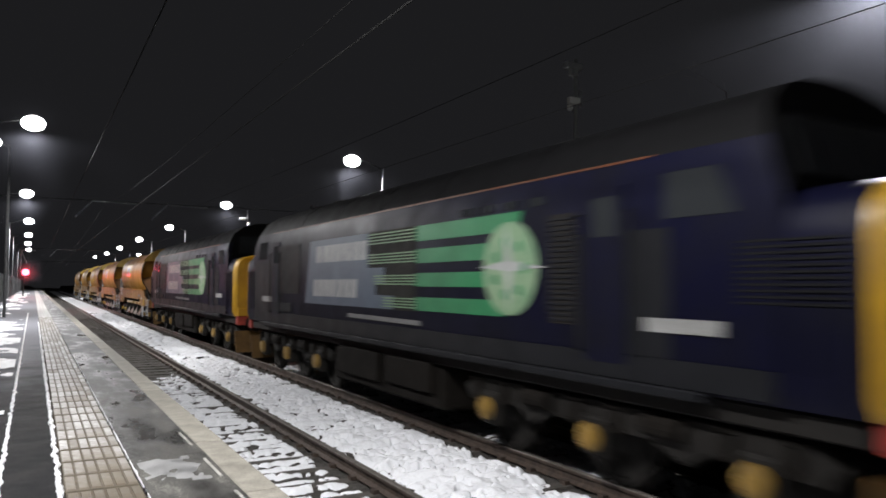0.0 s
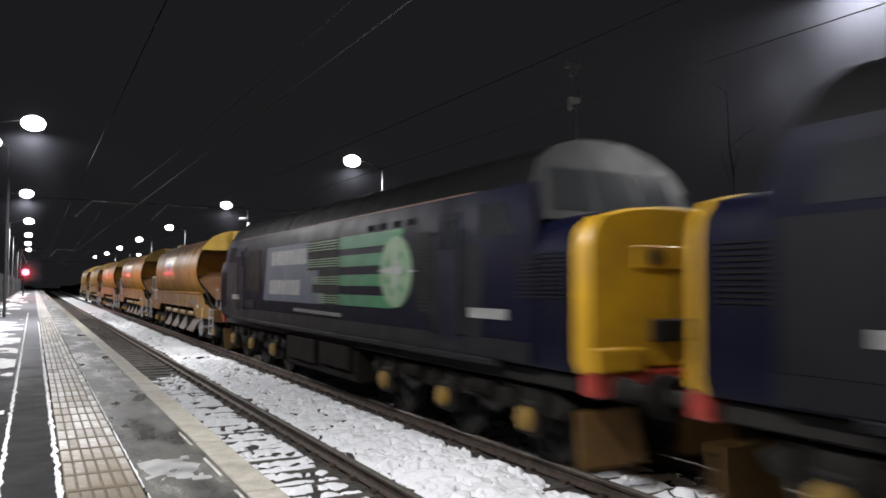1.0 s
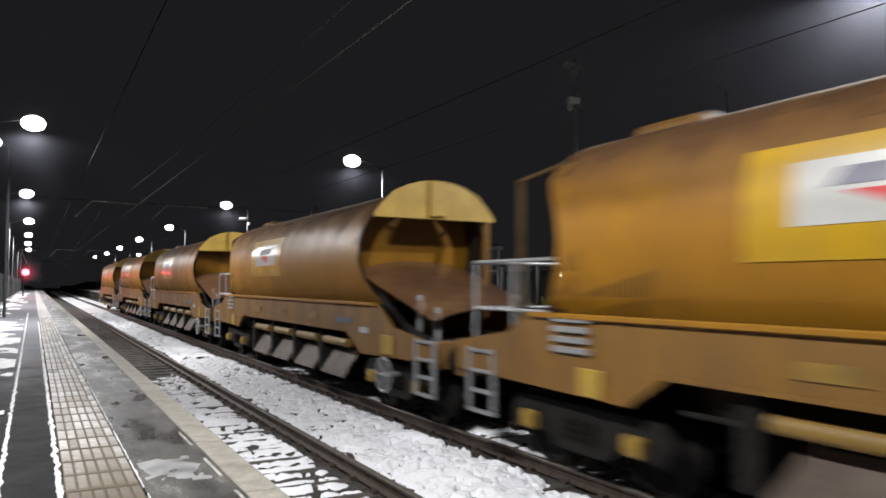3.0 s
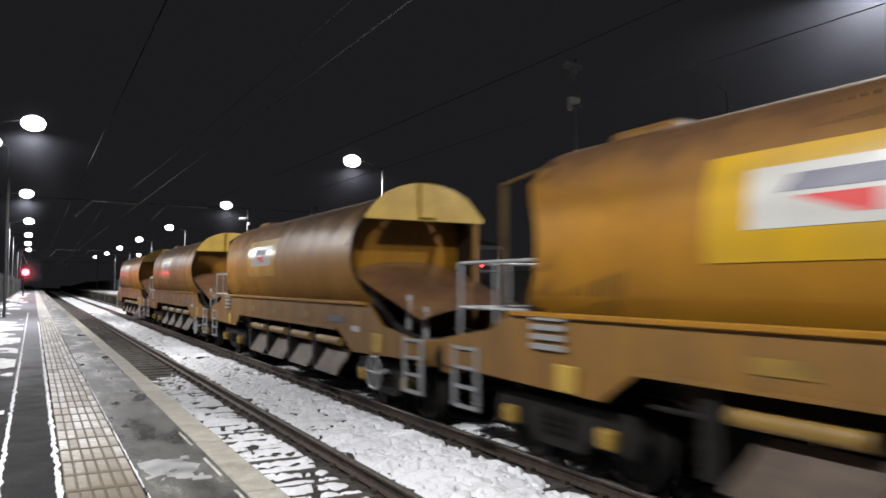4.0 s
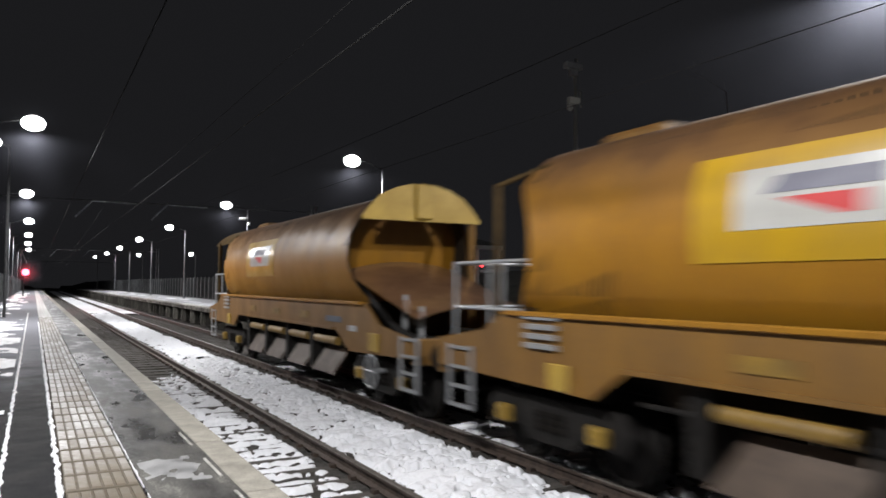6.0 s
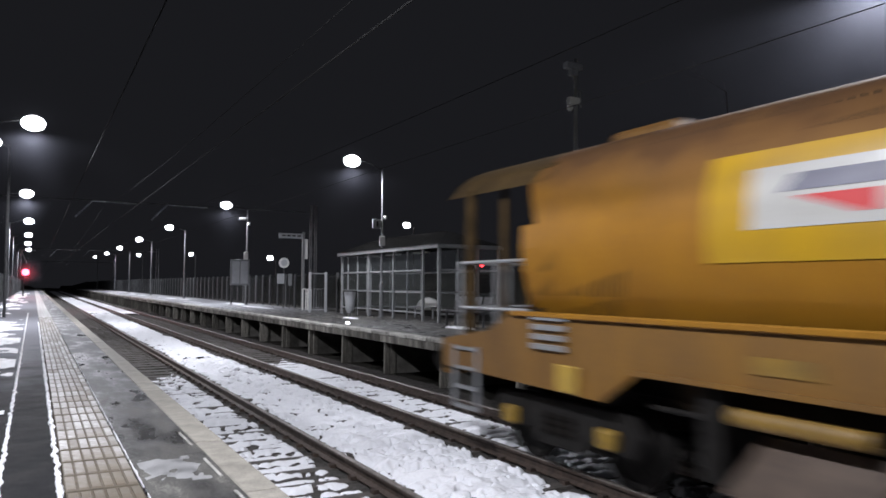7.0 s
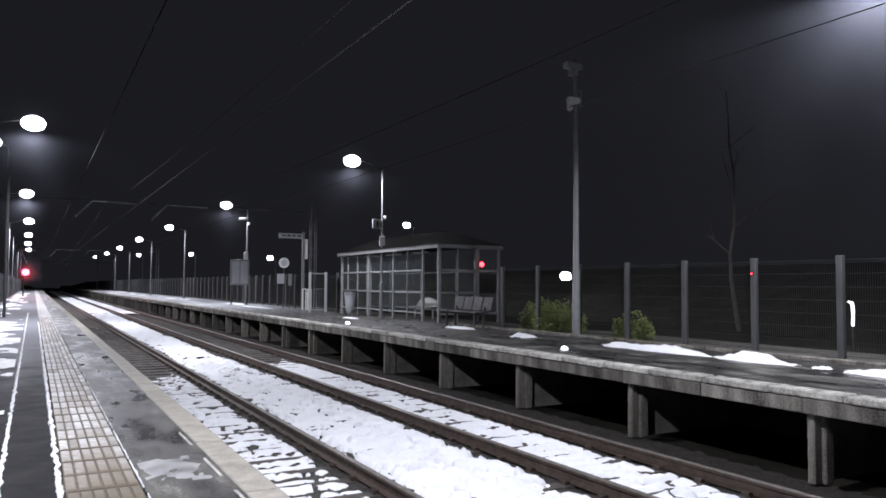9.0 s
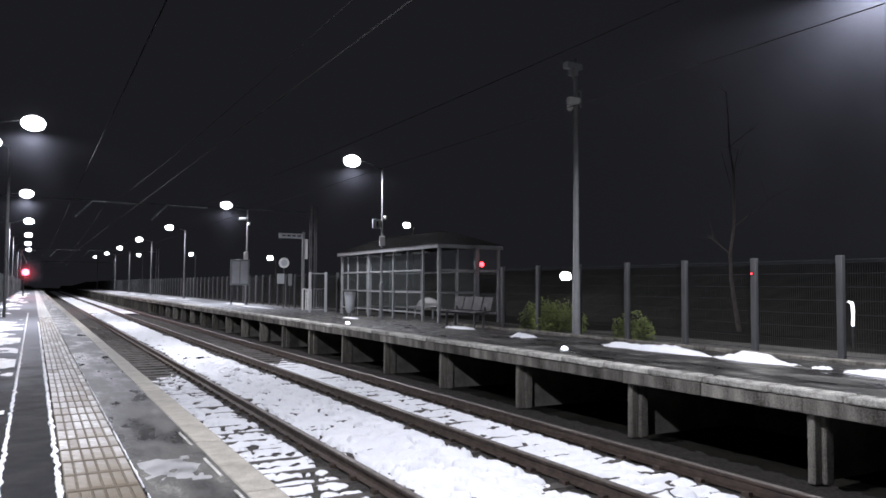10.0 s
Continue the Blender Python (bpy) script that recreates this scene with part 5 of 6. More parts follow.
        # dark grille by the rear cab, radiator slats by the front
        panel("side_grille", V, M_LOCOROOF, [(10.35, 1.96), (12.05, 1.96), (12.05, 3.05), (10.35, 3.05)], 0.004, "dark ventilation grille", side)
        bm = B()
        for k in range(18):
            z = 2.0 + k * 0.058
            box(bm, side * 1.34, side * 1.368, 10.38, 12.02, z, z + 0.022)
        part("grille_slats", bm, M_LOCOROOF, V)["kind"] = "stuff"
        panel("front_grille", V, M_BLACK, [(1.05, 1.75), (1.5, 1.75), (1.5, 2.95), (1.05, 2.95)], 0.004, "dark ventilation grille", side)
        bm = B()
        for k in range(20):
            z = 1.78 + k * 0.058
            box(bm, side * 1.34, side * 1.37, 1.07, 1.48, z, z + 0.024)
        part("grille_slats", bm, M_LOCOGREY, V)["kind"] = "stuff"
        # engine room windows
        for k in range(4):
            y = 1.6 + 0.52 * k
            panel("engine_window", V, M_GLASSDARK, [(y, 3.08), (y + 0.30, 3.08), (y + 0.30, 3.18), (y, 3.18)], -0.004, "small bodyside window", side)
        # cab windows and doors, both ends
        for flip in (0, 1):
            g = (lambda l: 2 * MID - l) if flip else (lambda l: l)
            panel("cab_window", V, M_GLASSDARK, [(g(-1.05), 2.78), (g(-0.25), 2.78), (g(-0.25), 3.20), (g(-0.85), 3.20)], 0.004, "dark cab side window", side)
            panel("cab_door", V, M_NAVY, [(g(0.28), 1.4), (g(0.86), 1.4), (g(0.86), 3.16), (g(0.28), 3.16)], 0.010, "cab door", side)
            panel("door_window", V, M_GLASSDARK, [(g(0.38), 2.66), (g(0.76), 2.66), (g(0.76), 3.06), (g(0.38), 3.06)], 0.013, "", side)
            for l in (0.20, 0.94):
                rods("grab_rail", M_LOCOGREY, V, ((side * 1.40, g(l), 1.5), (side * 1.40, g(l), 2.9)), ((side * 1.34, g(l), 2.9), (side * 1.40, g(l), 2.9)), ((side * 1.34, g(l), 1.5), (side * 1.40, g(l), 1.5)), r=0.014)
    # noses
    for flip in (0, 1):
        g = (lambda l: 2 * MID - l) if flip else (lambda l: l)
        bm = B()
        loft(bm, [ring(NOSE, g(-1.38)), ring(NOSE, g(-2.14))])
        nose = part("nose", bm, M_NAVY, V, "grimy navy blue nose", True)
        for side in (-1, 1):
            bm = B()
            for k in range(11):
                z = 2.02 + k * 0.05
                a, b = sorted((g(-1.02), g(-1.98)))
                box(bm, side * 1.325, side * 1.352, a, b, z, z + 0.02)
            part("nose_grille", bm, M_LOCOROOF, nose, "dark slatted nose grille")
            for l in (-1.44, -1.72, -2.03):
                rods("nose_handrail", M_LOCOGREY, nose, ((side * 1.36, g(l), 1.5), (side * 1.36, g(l), 2.5)), r=0.009)
        bm = B()
        loft(bm, [ring(NOSE, g(-2.14), 1.004), ring(NOSE, g(-2.21), 0.995), ring([(x, 1.24 + (z - 1.2) * 0.985) for x, z in NOSE], g(-2.27), 0.975), ring([(x, 1.27 + (z - 1.2) * 0.955) for x, z in NOSE], g(-2.32), 0.93)])
        face = part("nose_front", bm, M_YELLOW, V, "bright yellow nose end", True)
        bm = B()
        a, b = sorted((g(-2.32), g(-2.40)))
        box(bm, -0.42, 0.42, a, b, 1.55, 1.80)
        part("cable_box", bevelled(bm, 0.02), M_BLACK, face, "black jumper cable box")
        bm = B()
        a, b = sorted((g(-2.315), g(-2.342)))
        box(bm, -0.62, 0.62, a, b, 2.36, 2.62)
        part("headcode_panel", bevelled(bm, 0.01), M_YELLOW, face)
        for x in (-0.34, 0.34):
            bm = B()
            lathe(bm, (x, g(-2.34), 2.49), (0, -1 if not flip else 1, 0), [(0, 0.10), (0.02, 0.10), (0.022, 0.05)], 14)
            part("marker_lamp", bm, M_GLASSDARK, face)
        rods("door_seam", M_BLACK, face, ((0, g(-2.325), 1.82), (0, g(-2.325), 2.35)), r=0.008)
        bm = B()
        a, b = sorted((g(-2.36), g(-2.14)))
        box(bm, -1.24, 1.24, a, b, 0.98, 1.24)
        part("buffer_beam", bevelled(bm, 0.02), M_REDBEAM, V, "grimy red buffer beam")
        a, b = sorted((g(-2.38), g(-2.20)))
        boxed("beam_fairing", M_YELLOW, V, (-1.24, -0.55, a, b, 1.24, 1.50), (0.55, 1.24, a, b, 1.24, 1.50), w=0.02, label="yellow beam fairing")
        buffers(V, g(-2.36), 1 if flip else -1)
        a, b = sorted((g(-2.30), g(-2.70)))
        boxed("coupling_hook", M_BLACK, V, (-0.07, 0.07, a, b, 0.92, 1.10), w=0.02)
        rods("brake_hose", M_BLACK, V, ((0.35, g(-2.3), 1.0), (0.4, g(-2.5), 0.6)), ((-0.35, g(-2.3), 1.0), (-0.4, g(-2.5), 0.6)), r=0.03)
        for x in (-1, 1):
            bm = B()
            prism(bm, [(0.25 * x, 0.18), (1.2 * x, 0.18), (1.25 * x, 0.80), (0.45 * x, 0.80)], "y", g(-2.05), g(-2.10))
            part("snow_plough", bm, M_PLOUGH, V, "dirty yellow snow plough")
        # windscreens on the raked cab front
        for x0, x1 in ((-1.02, -0.40), (-0.33, 0.33), (0.40, 1.02)):
            bm = B()
            ring4 = []
            for off in (0.012, -0.02):
                ring4.append([(x, g(rake(z) - off), z) for x, z in ((x0, 3.08), (x1, 3.08), (x1 * 0.92, 3.62), (x0 * 0.92, 3.62))])
            loft(bm, ring4)
            part("windscreen", bm, M_GLASSDARK, V, "dark reflective windscreen")
        bm = B()
        loft(bm, [[(x, g(rake(z) - 0.004), z) for x, z in ((-1.25, 2.95), (1.25, 2.95), (1.1, 3.62), (0.6, 3.84), (-0.6, 3.84), (-1.1, 3.62))], [(x, g(rake(z) + 0.03), z) for x, z in ((-1.25, 2.95), (1.25, 2.95), (1.1, 3.62), (0.6, 3.84), (-0.6, 3.84), (-1.1, 3.62))]])
        part("cab_front", bm, M_LOCOROOF, V, "sooty dark cab front")
    # underframe, tanks, bogies
    boxed("underframe", M_BLACK, V, (-1.2, 1.2, -2.05, 14.75, 1.0, 1.2), w=0.02)
    boxed("fuel_tank", M_DIRT, V, (-1.18, 1.18, 4.2, 8.6, 0.34, 1.0), w=0.05, label="grimy fuel tank")
    boxed("battery_box", M_DIRT, V, (-1.26, -0.9, 4.5, 6.1, 0.55, 1.02), (-1.26, -0.9, 6.4, 8.2, 0.50, 1.02), (0.9, 1.26, 4.5, 6.1, 0.55, 1.02), (0.9, 1.26, 6.4, 8.2, 0.5, 1.02), w=0.03)
    for c in (1.0, 11.7):
        axles = (c - 2.05, c, c + 2.05)
        for side in (-1, 1):
            bm = B()
            prism(bm, [(c - 2.75, 0.78), (c - 2.4, 0.95), (c + 2.4, 0.95), (c + 2.75, 0.78), (c + 2.6, 0.62), (c + 1.5, 0.66), (c + 1.2, 0.5), (c + 0.8, 0.66), (c - 0.8, 0.66), (c - 1.2, 0.5), (c - 1.5, 0.66), (c - 2.6, 0.62)], "x", side * 0.98, side * 1.10)
            fr = part("bogie_frame", bevelled(bm, 0.015), M_BLACK, V, "grimy cast bogie frame")
            for a in axles:
                bm = B()
                box(bm, side * 1.0, side * 1.17, a - 0.19, a + 0.19, 0.36, 0.78)
                part("axlebox", bevelled(bm, 0.03), M_BLACK, fr)
                bm = B()
                lathe(bm, (side * 1.17, a, 0.57), (side, 0, 0), [(0, 0.15), (0.07, 0.14), (0.09, 0.06)], 16)
                part("axlebox_cover", bm, M_PIPEYEL, fr, "yellow axlebox cover", True)
                for d in (-0.32, 0.32):
                    bm = B()
                    lathe(bm, (side * 1.1, a + d, 0.66), (0, 0, 1), [(0, 0.09), (0.05, 0.09), (0.06, 0.07), (0.24, 0.07), (0.25, 0.09), (0.28, 0.09)], 10)
                    part("spring", bm, M_DIRT, fr)
            for a in (c - 1.0, c + 1.0):
                bm = B()
                rod(bm, (side * 1.12, a - 0.25, 0.82), (side * 1.12, a + 0.25, 0.82), 0.11, 12)
                part("brake_cylinder", bm, M_DIRT, fr)
        for a in axles:
            wheelset(V, a, 0.545, M_BLACK)
    return V


# barrel section of a hopper: half outline from the sill up over the roof
BARREL = [(1.10, 1.83), (1.22, 2.05), (1.30, 2.32), (1.335, 2.60), (1.32, 2.88), (1.26, 3.15), (1.14, 3.40), (0.97, 3.60), (0.75, 3.76), (0.50, 3.86), (0.25, 3.91), (0.0, 3.92)]


def barrel_x(z):
    for (xa, za), (xb, zb) in zip(BARREL, BARREL[1:]):
        if za <= z <= zb:
            return xa + (xb - xa) * (z - za) / (zb - za)
    return BARREL[-1][0]


def side_plate(name, parent, mat, y0, y1, z0, z1, out, label="", shape=None):
    """A thin plate that follows the barrel on both sides."""
    for s in (-1, 1):
        bm = B()
        zs = [z0 + (z1 - z0) * k / 8 for k in range(9)]
        rings = []
        for z in zs:
            ya, yb = shape(z) if shape else (y0, y1)
            x = barrel_x(z)
            rings.append([(s * (x + out), ya, z), (s * (x + out), yb, z), (s * (x - 0.01), yb, z), (s * (x - 0.01), ya, z)])
        loft(bm, rings)
        part(name, bm, mat, parent, label, True)


def wagon(y0):
    V = thing("hopper_wagon", "dirty yellow ochre ballast hopper wagon with rounded body", "railway wagon", group="hopper wagons")
    VEHICLES.append((V, y0))
    def front(z):
        return 0.10 - (0.75 * ((2.65 - z) / 0.80) ** 2 if z < 2.65 else 0.16 * (z - 2.65) ** 2)
    def rear(z):
        return 9.95 + 0.50 * abs((z - 2.65) / 0.80) ** 2.0 if z < 3.36 else 10.34
    half = BARREL
    bm = B()
    ys = [0.0, 0.04, 0.15, 0.35, 0.5, 0.65, 0.85, 0.96, 1.0]
    rows = []
    for k in ys:
        rows.append([(x, front(z) * (1 - k) + rear(z) * k, z) for x, z in half] + [(-x, front(z) * (1 - k) + rear(z) * k, z) for x, z in half[-2::-1]])
    loft(bm, rows, closed=False)
    bmesh.ops.solidify(bm, geom=bm.faces[:], thickness=0.03)
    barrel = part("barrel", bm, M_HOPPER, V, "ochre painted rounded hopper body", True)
    # faces that point inwards take the dark material
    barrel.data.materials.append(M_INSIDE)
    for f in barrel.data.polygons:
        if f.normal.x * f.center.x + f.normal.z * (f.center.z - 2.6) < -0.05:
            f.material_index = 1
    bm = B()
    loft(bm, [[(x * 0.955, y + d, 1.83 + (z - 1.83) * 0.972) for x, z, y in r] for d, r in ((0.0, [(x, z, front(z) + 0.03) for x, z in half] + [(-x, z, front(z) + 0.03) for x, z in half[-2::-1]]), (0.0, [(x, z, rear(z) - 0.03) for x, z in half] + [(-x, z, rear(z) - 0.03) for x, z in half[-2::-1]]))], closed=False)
    part("inner_lining", bm, M_INSIDE, V, "dark inside of the hopper", True)
    # welded seams round the barrel
    for l in (1.6, 3.3, 5.0, 6.7, 8.4):
        bm = B()
        loft(bm, [[(x * 1.003, y, z + 0.003) for x, z in half] + [(-x * 1.003, y, z + 0.003) for x, z in half[-2::-1]] for y in (l, l + 0.025)], closed=False)
        part("weld_seam", bm, M_HOPPER, V)
    # roof hatch covers
    boxed("roof_hatch", M_HOPPERDIRT, V, (-0.45, 0.45, 8.7, 9.7, 3.80, 3.98), w=0.06, label="raised roof hatch")
    # hood ends: yellow panel between roof and opening
    bm = B()
    gable = [(1.23, 3.36), (1.24, 3.42), (1.08, 3.62), (0.86, 3.84), (0.55, 3.98), (0.28, 4.05), (0.0, 4.07)]
    loft(bm, [[(x, y, z) for x, z in gable] + [(-x, y, z) for x, z in gable[-2::-1]] for y in (-0.40, -0.355)])
    part("hood_end", bm, M_HOODYEL, V, "pale yellow gable plate under the roof end")
    for x, z in ((-1.0, 3.50), (0.0, 3.88), (1.0, 3.50)):
        rods("hood_stay", M_INSIDE, V, ((x, -0.36, z), (x, 0.12, z)), r=0.03)
    upper = [(x, z) for x, z in half if z >= 3.40]
    bm = B()
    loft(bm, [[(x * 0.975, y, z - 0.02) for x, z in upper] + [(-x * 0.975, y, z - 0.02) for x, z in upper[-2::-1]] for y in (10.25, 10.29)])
    part("rear_hood_end", bm, M_INSIDE, V, "dark end panel under the roof")
    boxed("end_bracket", M_HOODYEL, V, (-0.17, 0.17, -0.48, -0.40, 3.40, 4.05), w=0.02, label="yellow boxed bracket")
    # dark hopper end sheets behind the openings
    inner = [(x * 0.97, z) for x, z in half]
    for ya, yb in ((0.85, 0.38), (8.9, 9.7)):
        bm = B()
        f = lambda z: ya + (yb - ya) * (z - 1.83) / 2.1
        loft(bm, [[(x, f(z), z) for x, z in inner] + [(-x, f(z), z) for x, z in inner[-2::-1]], [(x, f(z) + 0.04, z) for x, z in inner] + [(-x, f(z) + 0.04, z) for x, z in inner[-2::-1]]])
        part("hopper_end", bm, M_HOPPER, V, "ochre hopper end sheet")
    # rust coloured sloping cover over the front end
    bm = B()
    rows = []
    for k in range(9):
        u = k / 8
        y = 0.42 - 2.85 * u
        w = 1.27 - 0.12 * u
        rows.append([(w * a, y, 2.42 - 0.80 * u + 0.20 * (1 - a * a)) for a in [-1 + j / 5 for j in range(11)]])
    loft(bm, rows, closed=False)
    bmesh.ops.solidify(bm, geom=bm.faces[:], thickness=0.025)
    part("sloping_cover", bm, M_CHUTE, V, "rust brown sloping steel cover", True)
    # same at the rear, lower and dull
    bm = B()
    rows = []
    for k in range(7):
        u = k / 6
        rows.append([(1.2 * a, 9.4 + 1.3 * u, 2.3 - 0.55 * u + 0.08 * (1 - a * a)) for a in [-1 + j / 5 for j in range(11)]])
    loft(bm, rows, closed=False)
    bmesh.ops.solidify(bm, geom=bm.faces[:], thickness=0.025)
    part("rear_cover", bm, M_HOPPERDIRT, V, "dull yellow rear slope sheet", True)
    # curved end ribs below the barrel at both ends
    for s in (-1, 1):
        for pts in ([(0.35, 2.45), (-0.6, 1.95), (-1.4, 1.55), (-2.3, 1.35)], [(9.7, 2.4), (10.2, 1.9), (10.8, 1.5), (11.6, 1.35)]):
            bm = B()
            for (ya, za), (yb, zb) in zip(pts, pts[1:]):
                prism(bm, [(ya, za), (yb, zb), (yb, zb - 0.12), (ya, za - 0.12)], "x", s * 1.08, s * 1.14)
            part("end_rib", bm, M_BLACK, V, "black curved end rib")
    # side sill and frame
    for s in (-1, 1):
        bm = B()
        prism(bm, [(-0.75, 1.835), (10.55, 1.835), (11.0, 1.60), (12.2, 1.42), (12.2, 1.05), (8.9, 0.98), (8.35, 1.33), (0.75, 1.33), (0.0, 0.95), (-2.55, 1.02), (-2.55, 1.33), (-1.35, 1.48)], "x", s * 1.27, s * 1.31)
        fr = part("side_frame", bm, M_HOPPERDIRT, V, "dusty ochre side frame")
        bm = B()
        box(bm, s * 1.25, s * 1.36, -0.6, 10.5, 1.80, 1.86)
        part("sill_rail", bevelled(bm, 0.01), M_HOPPER, fr)
        bm = B()
        box(bm, s * 1.25, s * 1.345, 0.75, 8.4, 1.30, 1.345)
        part("lower_flange", bm, M_HOPPERDIRT, fr)
        for l in (2.3, 4.4, 6.5):
            bm = B()
            box(bm, s * 1.31, s * 1.325, l, l + 0.55, 1.46, 1.60)
            part("data_bar", bm, M_PIPEYEL, fr, "worn yellow plain bar")
        bm = B()
        box(bm, s * 1.31, s * 1.325, 0.40, 1.20, 1.45, 1.56)
        part("blue_plate", bm, M_TAGBLUE, fr, "pale blue plate")
        bm = B()
        box(bm, s * 1.31, s * 1.328, -0.35, 0.0, 1.32, 1.42)
        part("white_plate", bm, M_POSTER, fr, "small white plate")
        bm = B()
        box(bm, s * 1.31, s * 1.34, -1.35, -0.95, 1.02, 1.34)
        part("yellow_box", bevelled(bm, 0.02), M_HOODYEL, fr, "bright yellow box")
        bm = B()
        box(bm, s * 1.31, s * 1.34, 9.25, 9.60, 1.00, 1.30)
        part("yellow_box", bevelled(bm, 0.02), M_HOODYEL, fr, "bright yellow box")
        for k in range(4):
            bm = B()
            box(bm, s * 1.31, s * 1.35, 9.45, 10.05, 1.44 + 0.11 * k, 1.50 + 0.11 * k)
            part("grille_slat", bm, M_STEEL, fr, "pale metal slat")
        # ladders
        for a, b, nm in ((-2.76, -2.20, "ladder"), (11.28, 11.86, "ladder")):
            bm = B()
            box(bm, s * 1.30, s * 1.33, a - 0.035, a + 0.035, 0.52, 1.36)
            lad = part(nm, bm, M_STEEL, V, "pale steel access ladder")
            bm = B()
            box(bm, s * 1.30, s * 1.33, b - 0.035, b + 0.035, 0.52, 1.36)
            part("stile", bm, M_STEEL, lad)
            for z in (0.54, 0.80, 1.06, 1.32):
                bm = B()
                box(bm, s * 1.27, s * 1.34, a, b, z - 0.02, z + 0.02)
                part("rung", bm, M_STEEL, lad)
        # axlebox area
        for c in (-1.02, 9.88):
            bm = B()
            prism(bm, [(c - 1.35, 0.62), (c - 1.15, 0.86), (c + 1.15, 0.86), (c + 1.35, 0.62), (c + 1.2, 0.40), (c + 0.6, 0.46), (c + 0.4, 0.30), (c - 0.4, 0.30), (c - 0.6, 0.46), (c - 1.2, 0.40)], "x", s * 0.95, s * 1.08)
            bf = part("bogie_frame", bevelled(bm, 0.02), M_BLACK, V, "grimy bogie frame")
            for a in (c - 0.89, c + 0.89):
                bm = B()
                box(bm, s * 1.0, s * 1.2, a - 0.11, a + 0.11, 0.46, 0.67)
                part("axlebox", bevelled(bm, 0.03), M_BOXYEL, bf, "yellow axlebox end")
            for d in (-0.2, 0.0, 0.2):
                bm = B()
                lathe(bm, (s * 1.05, c + d, 0.45), (0, 0, 1), [(0, 0.07), (0.04, 0.085), (0.08, 0.07), (0.12, 0.085), (0.16, 0.07), (0.2, 0.085), (0.24, 0.07)], 10)
                part("spring", bm, M_DIRT, bf)
        # discharge doors and pipe between the bogies
        for k in range(4):
            l = 0.95 + 1.74 * k
            bm = B()
            loft(bm, [[(s * 1.02, l - 0.22, 0.92), (s * 1.26, l, 0.42), (s * 1.24, l, 0.40), (s * 1.0, l - 0.22, 0.90)], [(s * 1.02, l + 0.98, 0.92), (s * 1.26, l + 1.24, 0.42), (s * 1.24, l + 1.24, 0.40), (s * 1.0, l + 0.98, 0.90)]])
            part("discharge_door", bm, M_DOORPLATE, V, "dusty sloping discharge door")
            bm = B()
            rod(bm, (s * 1.16, l + 0.0, 1.06), (s * 1.16, l + 1.2, 1.06), 0.085, 12)
            part("operating_tube", bm, M_PIPEYEL, V, "dirty yellow tube", True)
            bm = B()
            box(bm, s * 0.85, s * 1.22, l + 1.30, l + 1.52, 0.45, 1.33)
            part("hanger", bevelled(bm, 0.02), M_BLACK, V)
        bm = B()
        rod(bm, (s * 1.05, 0.6, 0.98), (s * 1.05, 8.4, 0.98), 0.03, 8)
        part("brake_pipe", bm, M_BLACK, V)
    # handwheel by the front bogie
    for s in (-1, 1):
        H = B()
        n = 28
        for k in range(n):
            a, b = 2 * math.pi * k / n, 2 * math.pi * (k + 1) / n
            rod(H, (s * 1.36, -1.12 + 0.27 * math.cos(a), 0.70 + 0.27 * math.sin(a)), (s * 1.36, -1.12 + 0.27 * math.cos(b), 0.70 + 0.27 * math.sin(b)), 0.022, 6)
        for k in range(3):
            a = k * math.pi / 3
            rod(H, (s * 1.36, -1.12 - 0.27 * math.cos(a), 0.70 - 0.27 * math.sin(a)), (s * 1.36, -1.12 + 0.27 * math.cos(a), 0.70 + 0.27 * math.sin(a)), 0.016, 6)
        rod(H, (s * 1.1, -1.12, 0.70), (s * 1.38, -1.12, 0.70), 0.04, 8)
        part("handwheel", H, M_STEEL, V, "pale steel brake handwheel", True)
    # end platforms, rails, headstocks
    boxed("end_platform", M_BLACK, V, (-1.25, 1.25, -2.6, 0.6, 1.24, 1.32), (-1.25, 1.25, 9.0, 12.2, 1.24, 1.32), w=0.01)
    boxed("headstock", M_HOPPERDIRT, V, (-1.27, 1.27, -2.62, -2.5, 0.92, 1.33), (-1.27, 1.27, 12.15, 12.27, 0.92, 1.33), w=0.02, label="dusty ochre headstock")
    boxed("centre_frame", M_BLACK, V, (-0.45, 0.45, -2.5, 12.15, 0.95, 1.25), w=0.02)
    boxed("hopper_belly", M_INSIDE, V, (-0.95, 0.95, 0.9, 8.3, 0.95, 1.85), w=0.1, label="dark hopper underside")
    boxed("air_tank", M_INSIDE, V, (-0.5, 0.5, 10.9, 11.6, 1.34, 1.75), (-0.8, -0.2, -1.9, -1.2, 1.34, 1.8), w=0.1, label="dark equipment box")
    for s in (-1, 1):
        rods("end_rail", M_STEEL, V, ((s * 1.2, 11.9, 1.32), (s * 1.2, 11.9, 2.47)), ((s * 1.2, 11.9, 2.47), (s * 1.2, 10.2, 2.47)), ((s * 1.2, 11.9, 1.86), (s * 1.2, 10.3, 1.86)), ((s * 1.2, 11.0, 1.32), (s * 1.2, 11.0, 2.47)), r=0.024, label="pale tubular guard rail")
    rods("end_rail", M_STEEL, V, ((-1.2, 11.9, 2.47), (1.2, 11.9, 2.47)), ((-1.2, 11.9, 1.86), (1.2, 11.9, 1.86)), ((-0.4, 11.9, 1.32), (-0.4, 11.9, 2.47)), ((0.4, 11.9, 1.32), (0.4, 11.9, 2.47)), r=0.024, label="pale tubular guard rail")
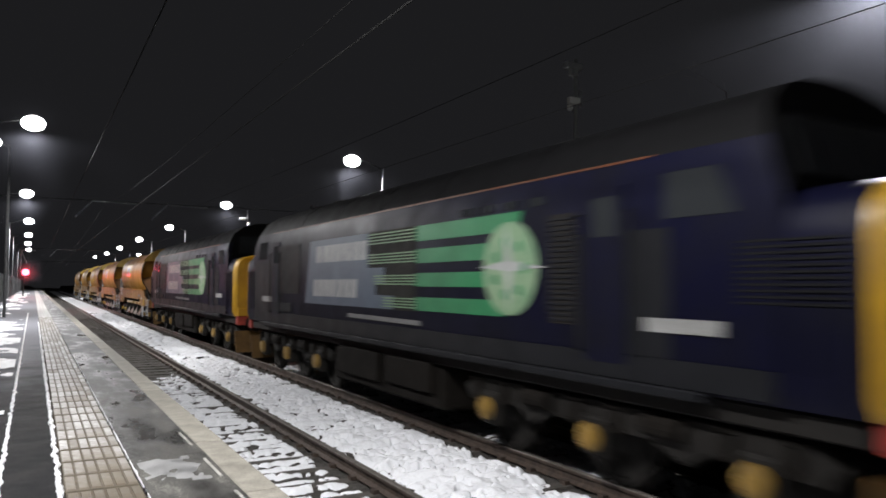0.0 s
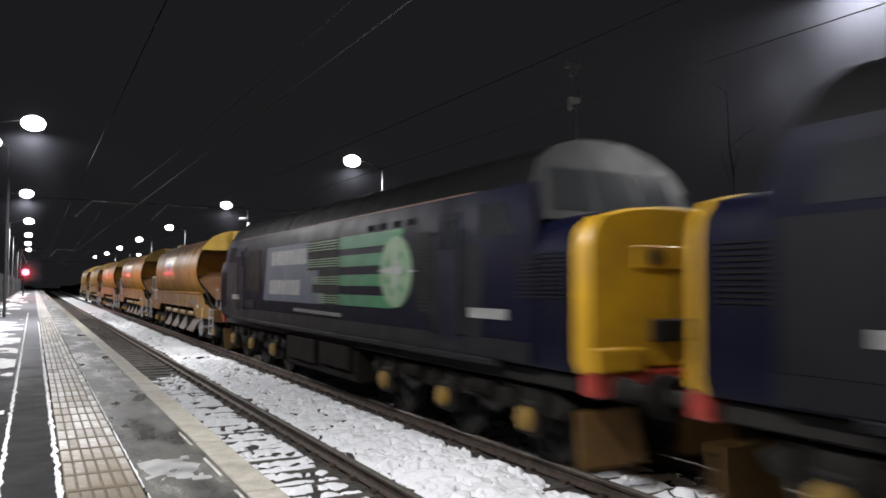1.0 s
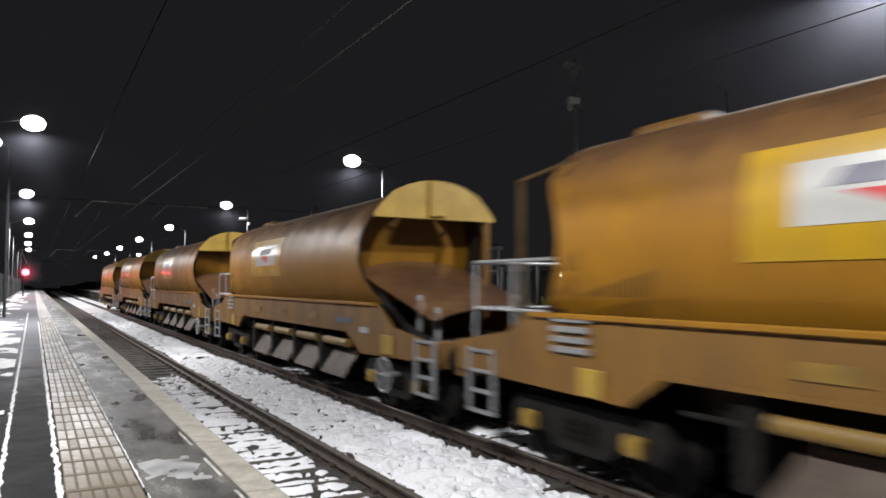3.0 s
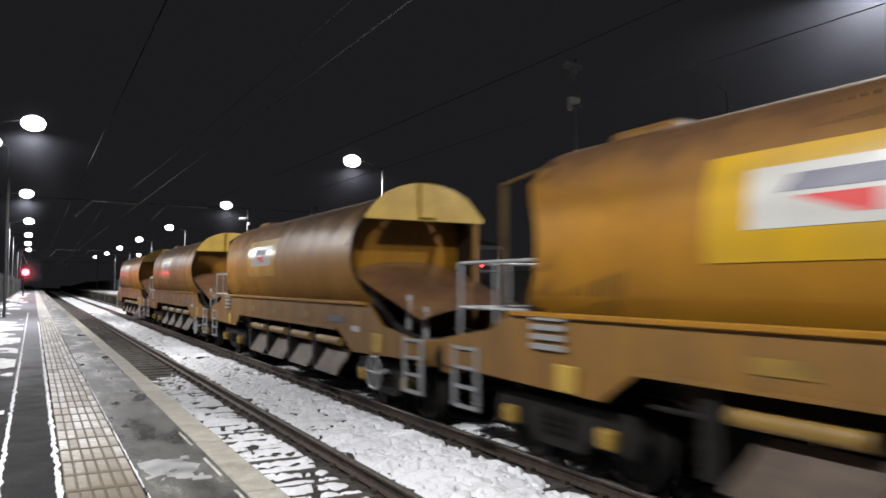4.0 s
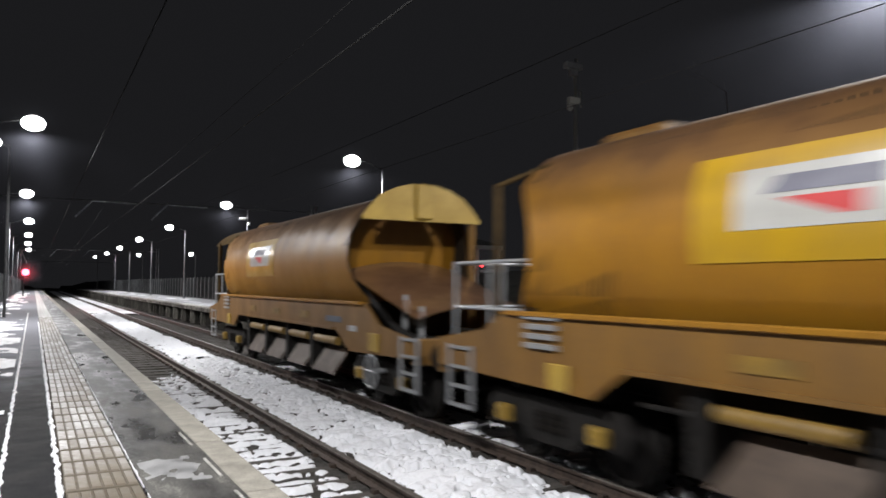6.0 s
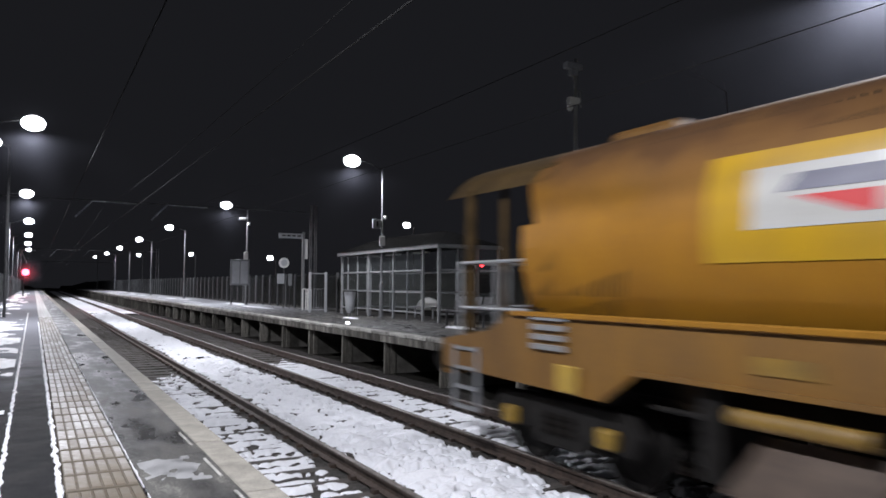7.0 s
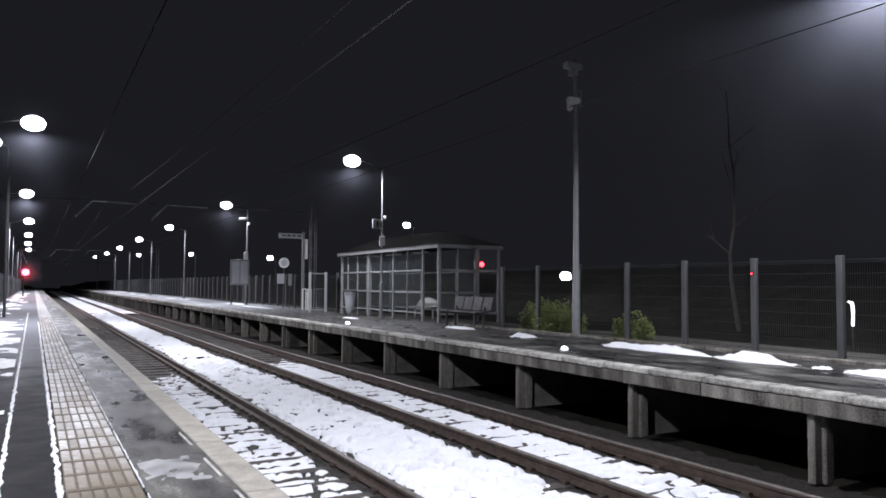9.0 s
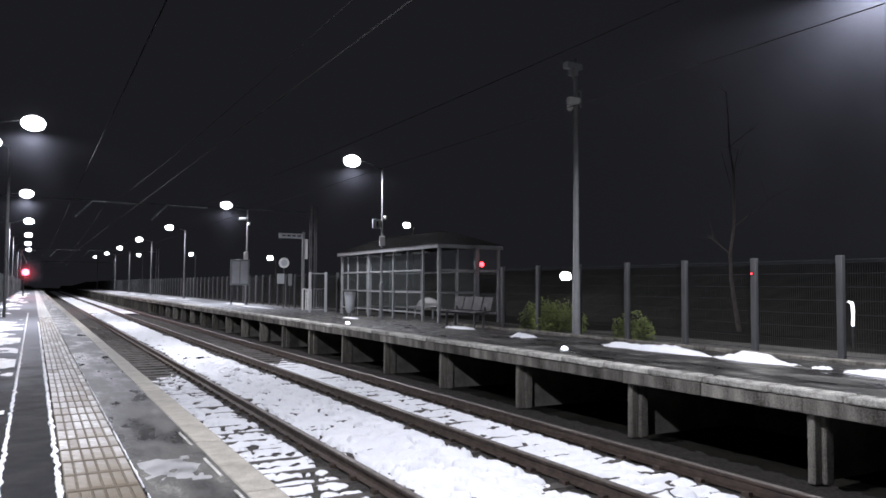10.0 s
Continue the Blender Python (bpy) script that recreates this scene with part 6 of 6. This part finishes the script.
    for x in (-0.95, 0.95):
        rods("end_post", M_ENDSHEET, V, ((x, 11.2, 1.32), (x, 11.2, 3.52)), r=0.045, label="ochre end post")
        rods("end_brace", M_ENDSHEET, V, ((x, 11.2, 3.5), (x, 10.1, 3.62)), r=0.035)
        rods("end_post", M_STEEL, V, ((x, -1.6, 1.32), (x, -1.6, 2.0)), r=0.04)
        rods("end_post", M_STEEL, V, ((x, -2.2, 1.32), (x, -2.2, 1.82)), r=0.04)
    rods("hood_post", M_HOPPERDIRT, V, ((1.12, -0.30, 1.35), (1.12, -0.30, 3.40)), r=0.07, label="yellow hood post")
    buffers(V, -2.62, -1)
    buffers(V, 12.27, 1)
    boxed("coupling_hook", M_BLACK, V, (-0.07, 0.07, -2.95, -2.6, 0.92, 1.10), (-0.07, 0.07, 12.2, 12.6, 0.92, 1.10), w=0.02)
    # painted panel with plain emblem
    side_plate("yellow_panel", V, M_LOGOYEL, 4.95, 7.50, 2.36, 3.28, 0.012, "clean bright yellow panel")
    side_plate("white_panel", V, M_BOARD, 5.30, 7.05, 2.62, 3.12, 0.017, "white emblem board")
    side_plate("emblem_red", V, M_LOGORED, 0, 0, 2.70, 2.86, 0.022, "red wedge", lambda z: (5.95 - 0.0, 6.10 + (z - 2.70) * 3.2))
    side_plate("emblem_dark", V, M_LOGOGREY, 0, 0, 2.90, 3.04, 0.022, "dark grey slanted bar", lambda z: (5.75, 6.75 - (z - 2.90) * 0.8))
    for a in (-1.02 - 0.89, -1.02 + 0.89, 9.88 - 0.89, 9.88 + 0.89):
        wheelset(V, a, 0.46, M_BLACK)
    return V


def build_train():
    first = loco(5.18)
    second = copy_train(first, 23.87)
    w = wagon(42.7)
    for i in range(1, 5):
        last = copy_train(w, 42.7 + 15.62 * i)
    # the last wagon has a roof hood over its rear platform
    upper = [(x, z) for x, z in BARREL if z >= 3.40]
    bm = B()
    loft(bm, [[(x, y, z) for x, z in upper] + [(-x, y, z) for x, z in upper[-2::-1]] for y in (10.3, 12.35)], closed=False)
    bmesh.ops.solidify(bm, geom=bm.faces[:], thickness=0.03)
    part("rear_hood", bm, M_ENDSHEET, last, "grimy roof hood over the rear platform", True)
    bm = B()
    loft(bm, [[(x * 0.98, y, z) for x, z in BARREL[:5]] + [(-x * 0.98, y, z) for x, z in BARREL[4::-1]] for y in (9.8, 10.3)])
    part("rear_wall", bm, M_HOPPER, last, "ochre lower rear wall")
    for s in (-1.1, 1.1):
        boxed("hood_post", M_ENDSHEET, last, (s - 0.05, s + 0.05, 11.75, 11.87, 1.32, 3.48), w=0.01, label="dusty steel post under the hood")


def copy_train(v, y0):
    """A second vehicle of the same kind, with its own wheelsets."""
    n = [(w, y, r) for w, y, r in WHEELS if w.parent == v]
    c = copy_thing(v, pose(FAR_TRACK, y0, 0))
    VEHICLES.append((c, y0))
    sets = [o for o in c.children if o.name.startswith("wheelset")]
    for o in sets:
        WHEELS.append((o, o.location.y, o.location.z))
    return c


RUN = [(0.0, 0.0), (2.5, 38.5), (4.2, 64.4), (5.5, 84.6), (7.0, 108.2), (10.0, 156.4)]


def run_at(t):
    """Metres that the train has run by t."""
    for (a, p), (b, q) in zip(RUN, RUN[1:]):
        if t <= b:
            return p + (q - p) * (t - a) / (b - a)
    return RUN[-1][1]


def motions():
    for v, y0 in VEHICLES:
        walk(v, [(t, pose(FAR_TRACK, y0 - s, 0)) for t, s in RUN])
    for o, y0 in SMOKE:
        walk(o, [(t, pose(7.15, y0 - s, 5.9, 0, 0, 90) @ pose(0, 0, 0, 90)) for t, s in RUN])
    for w, y, r in WHEELS:
        walk(w, [(k / FPS, pose(0, y, r, math.degrees(run_at(k / FPS) / r) % 360)) for k in range(10 * FPS + 1)])


build_train()
motions()
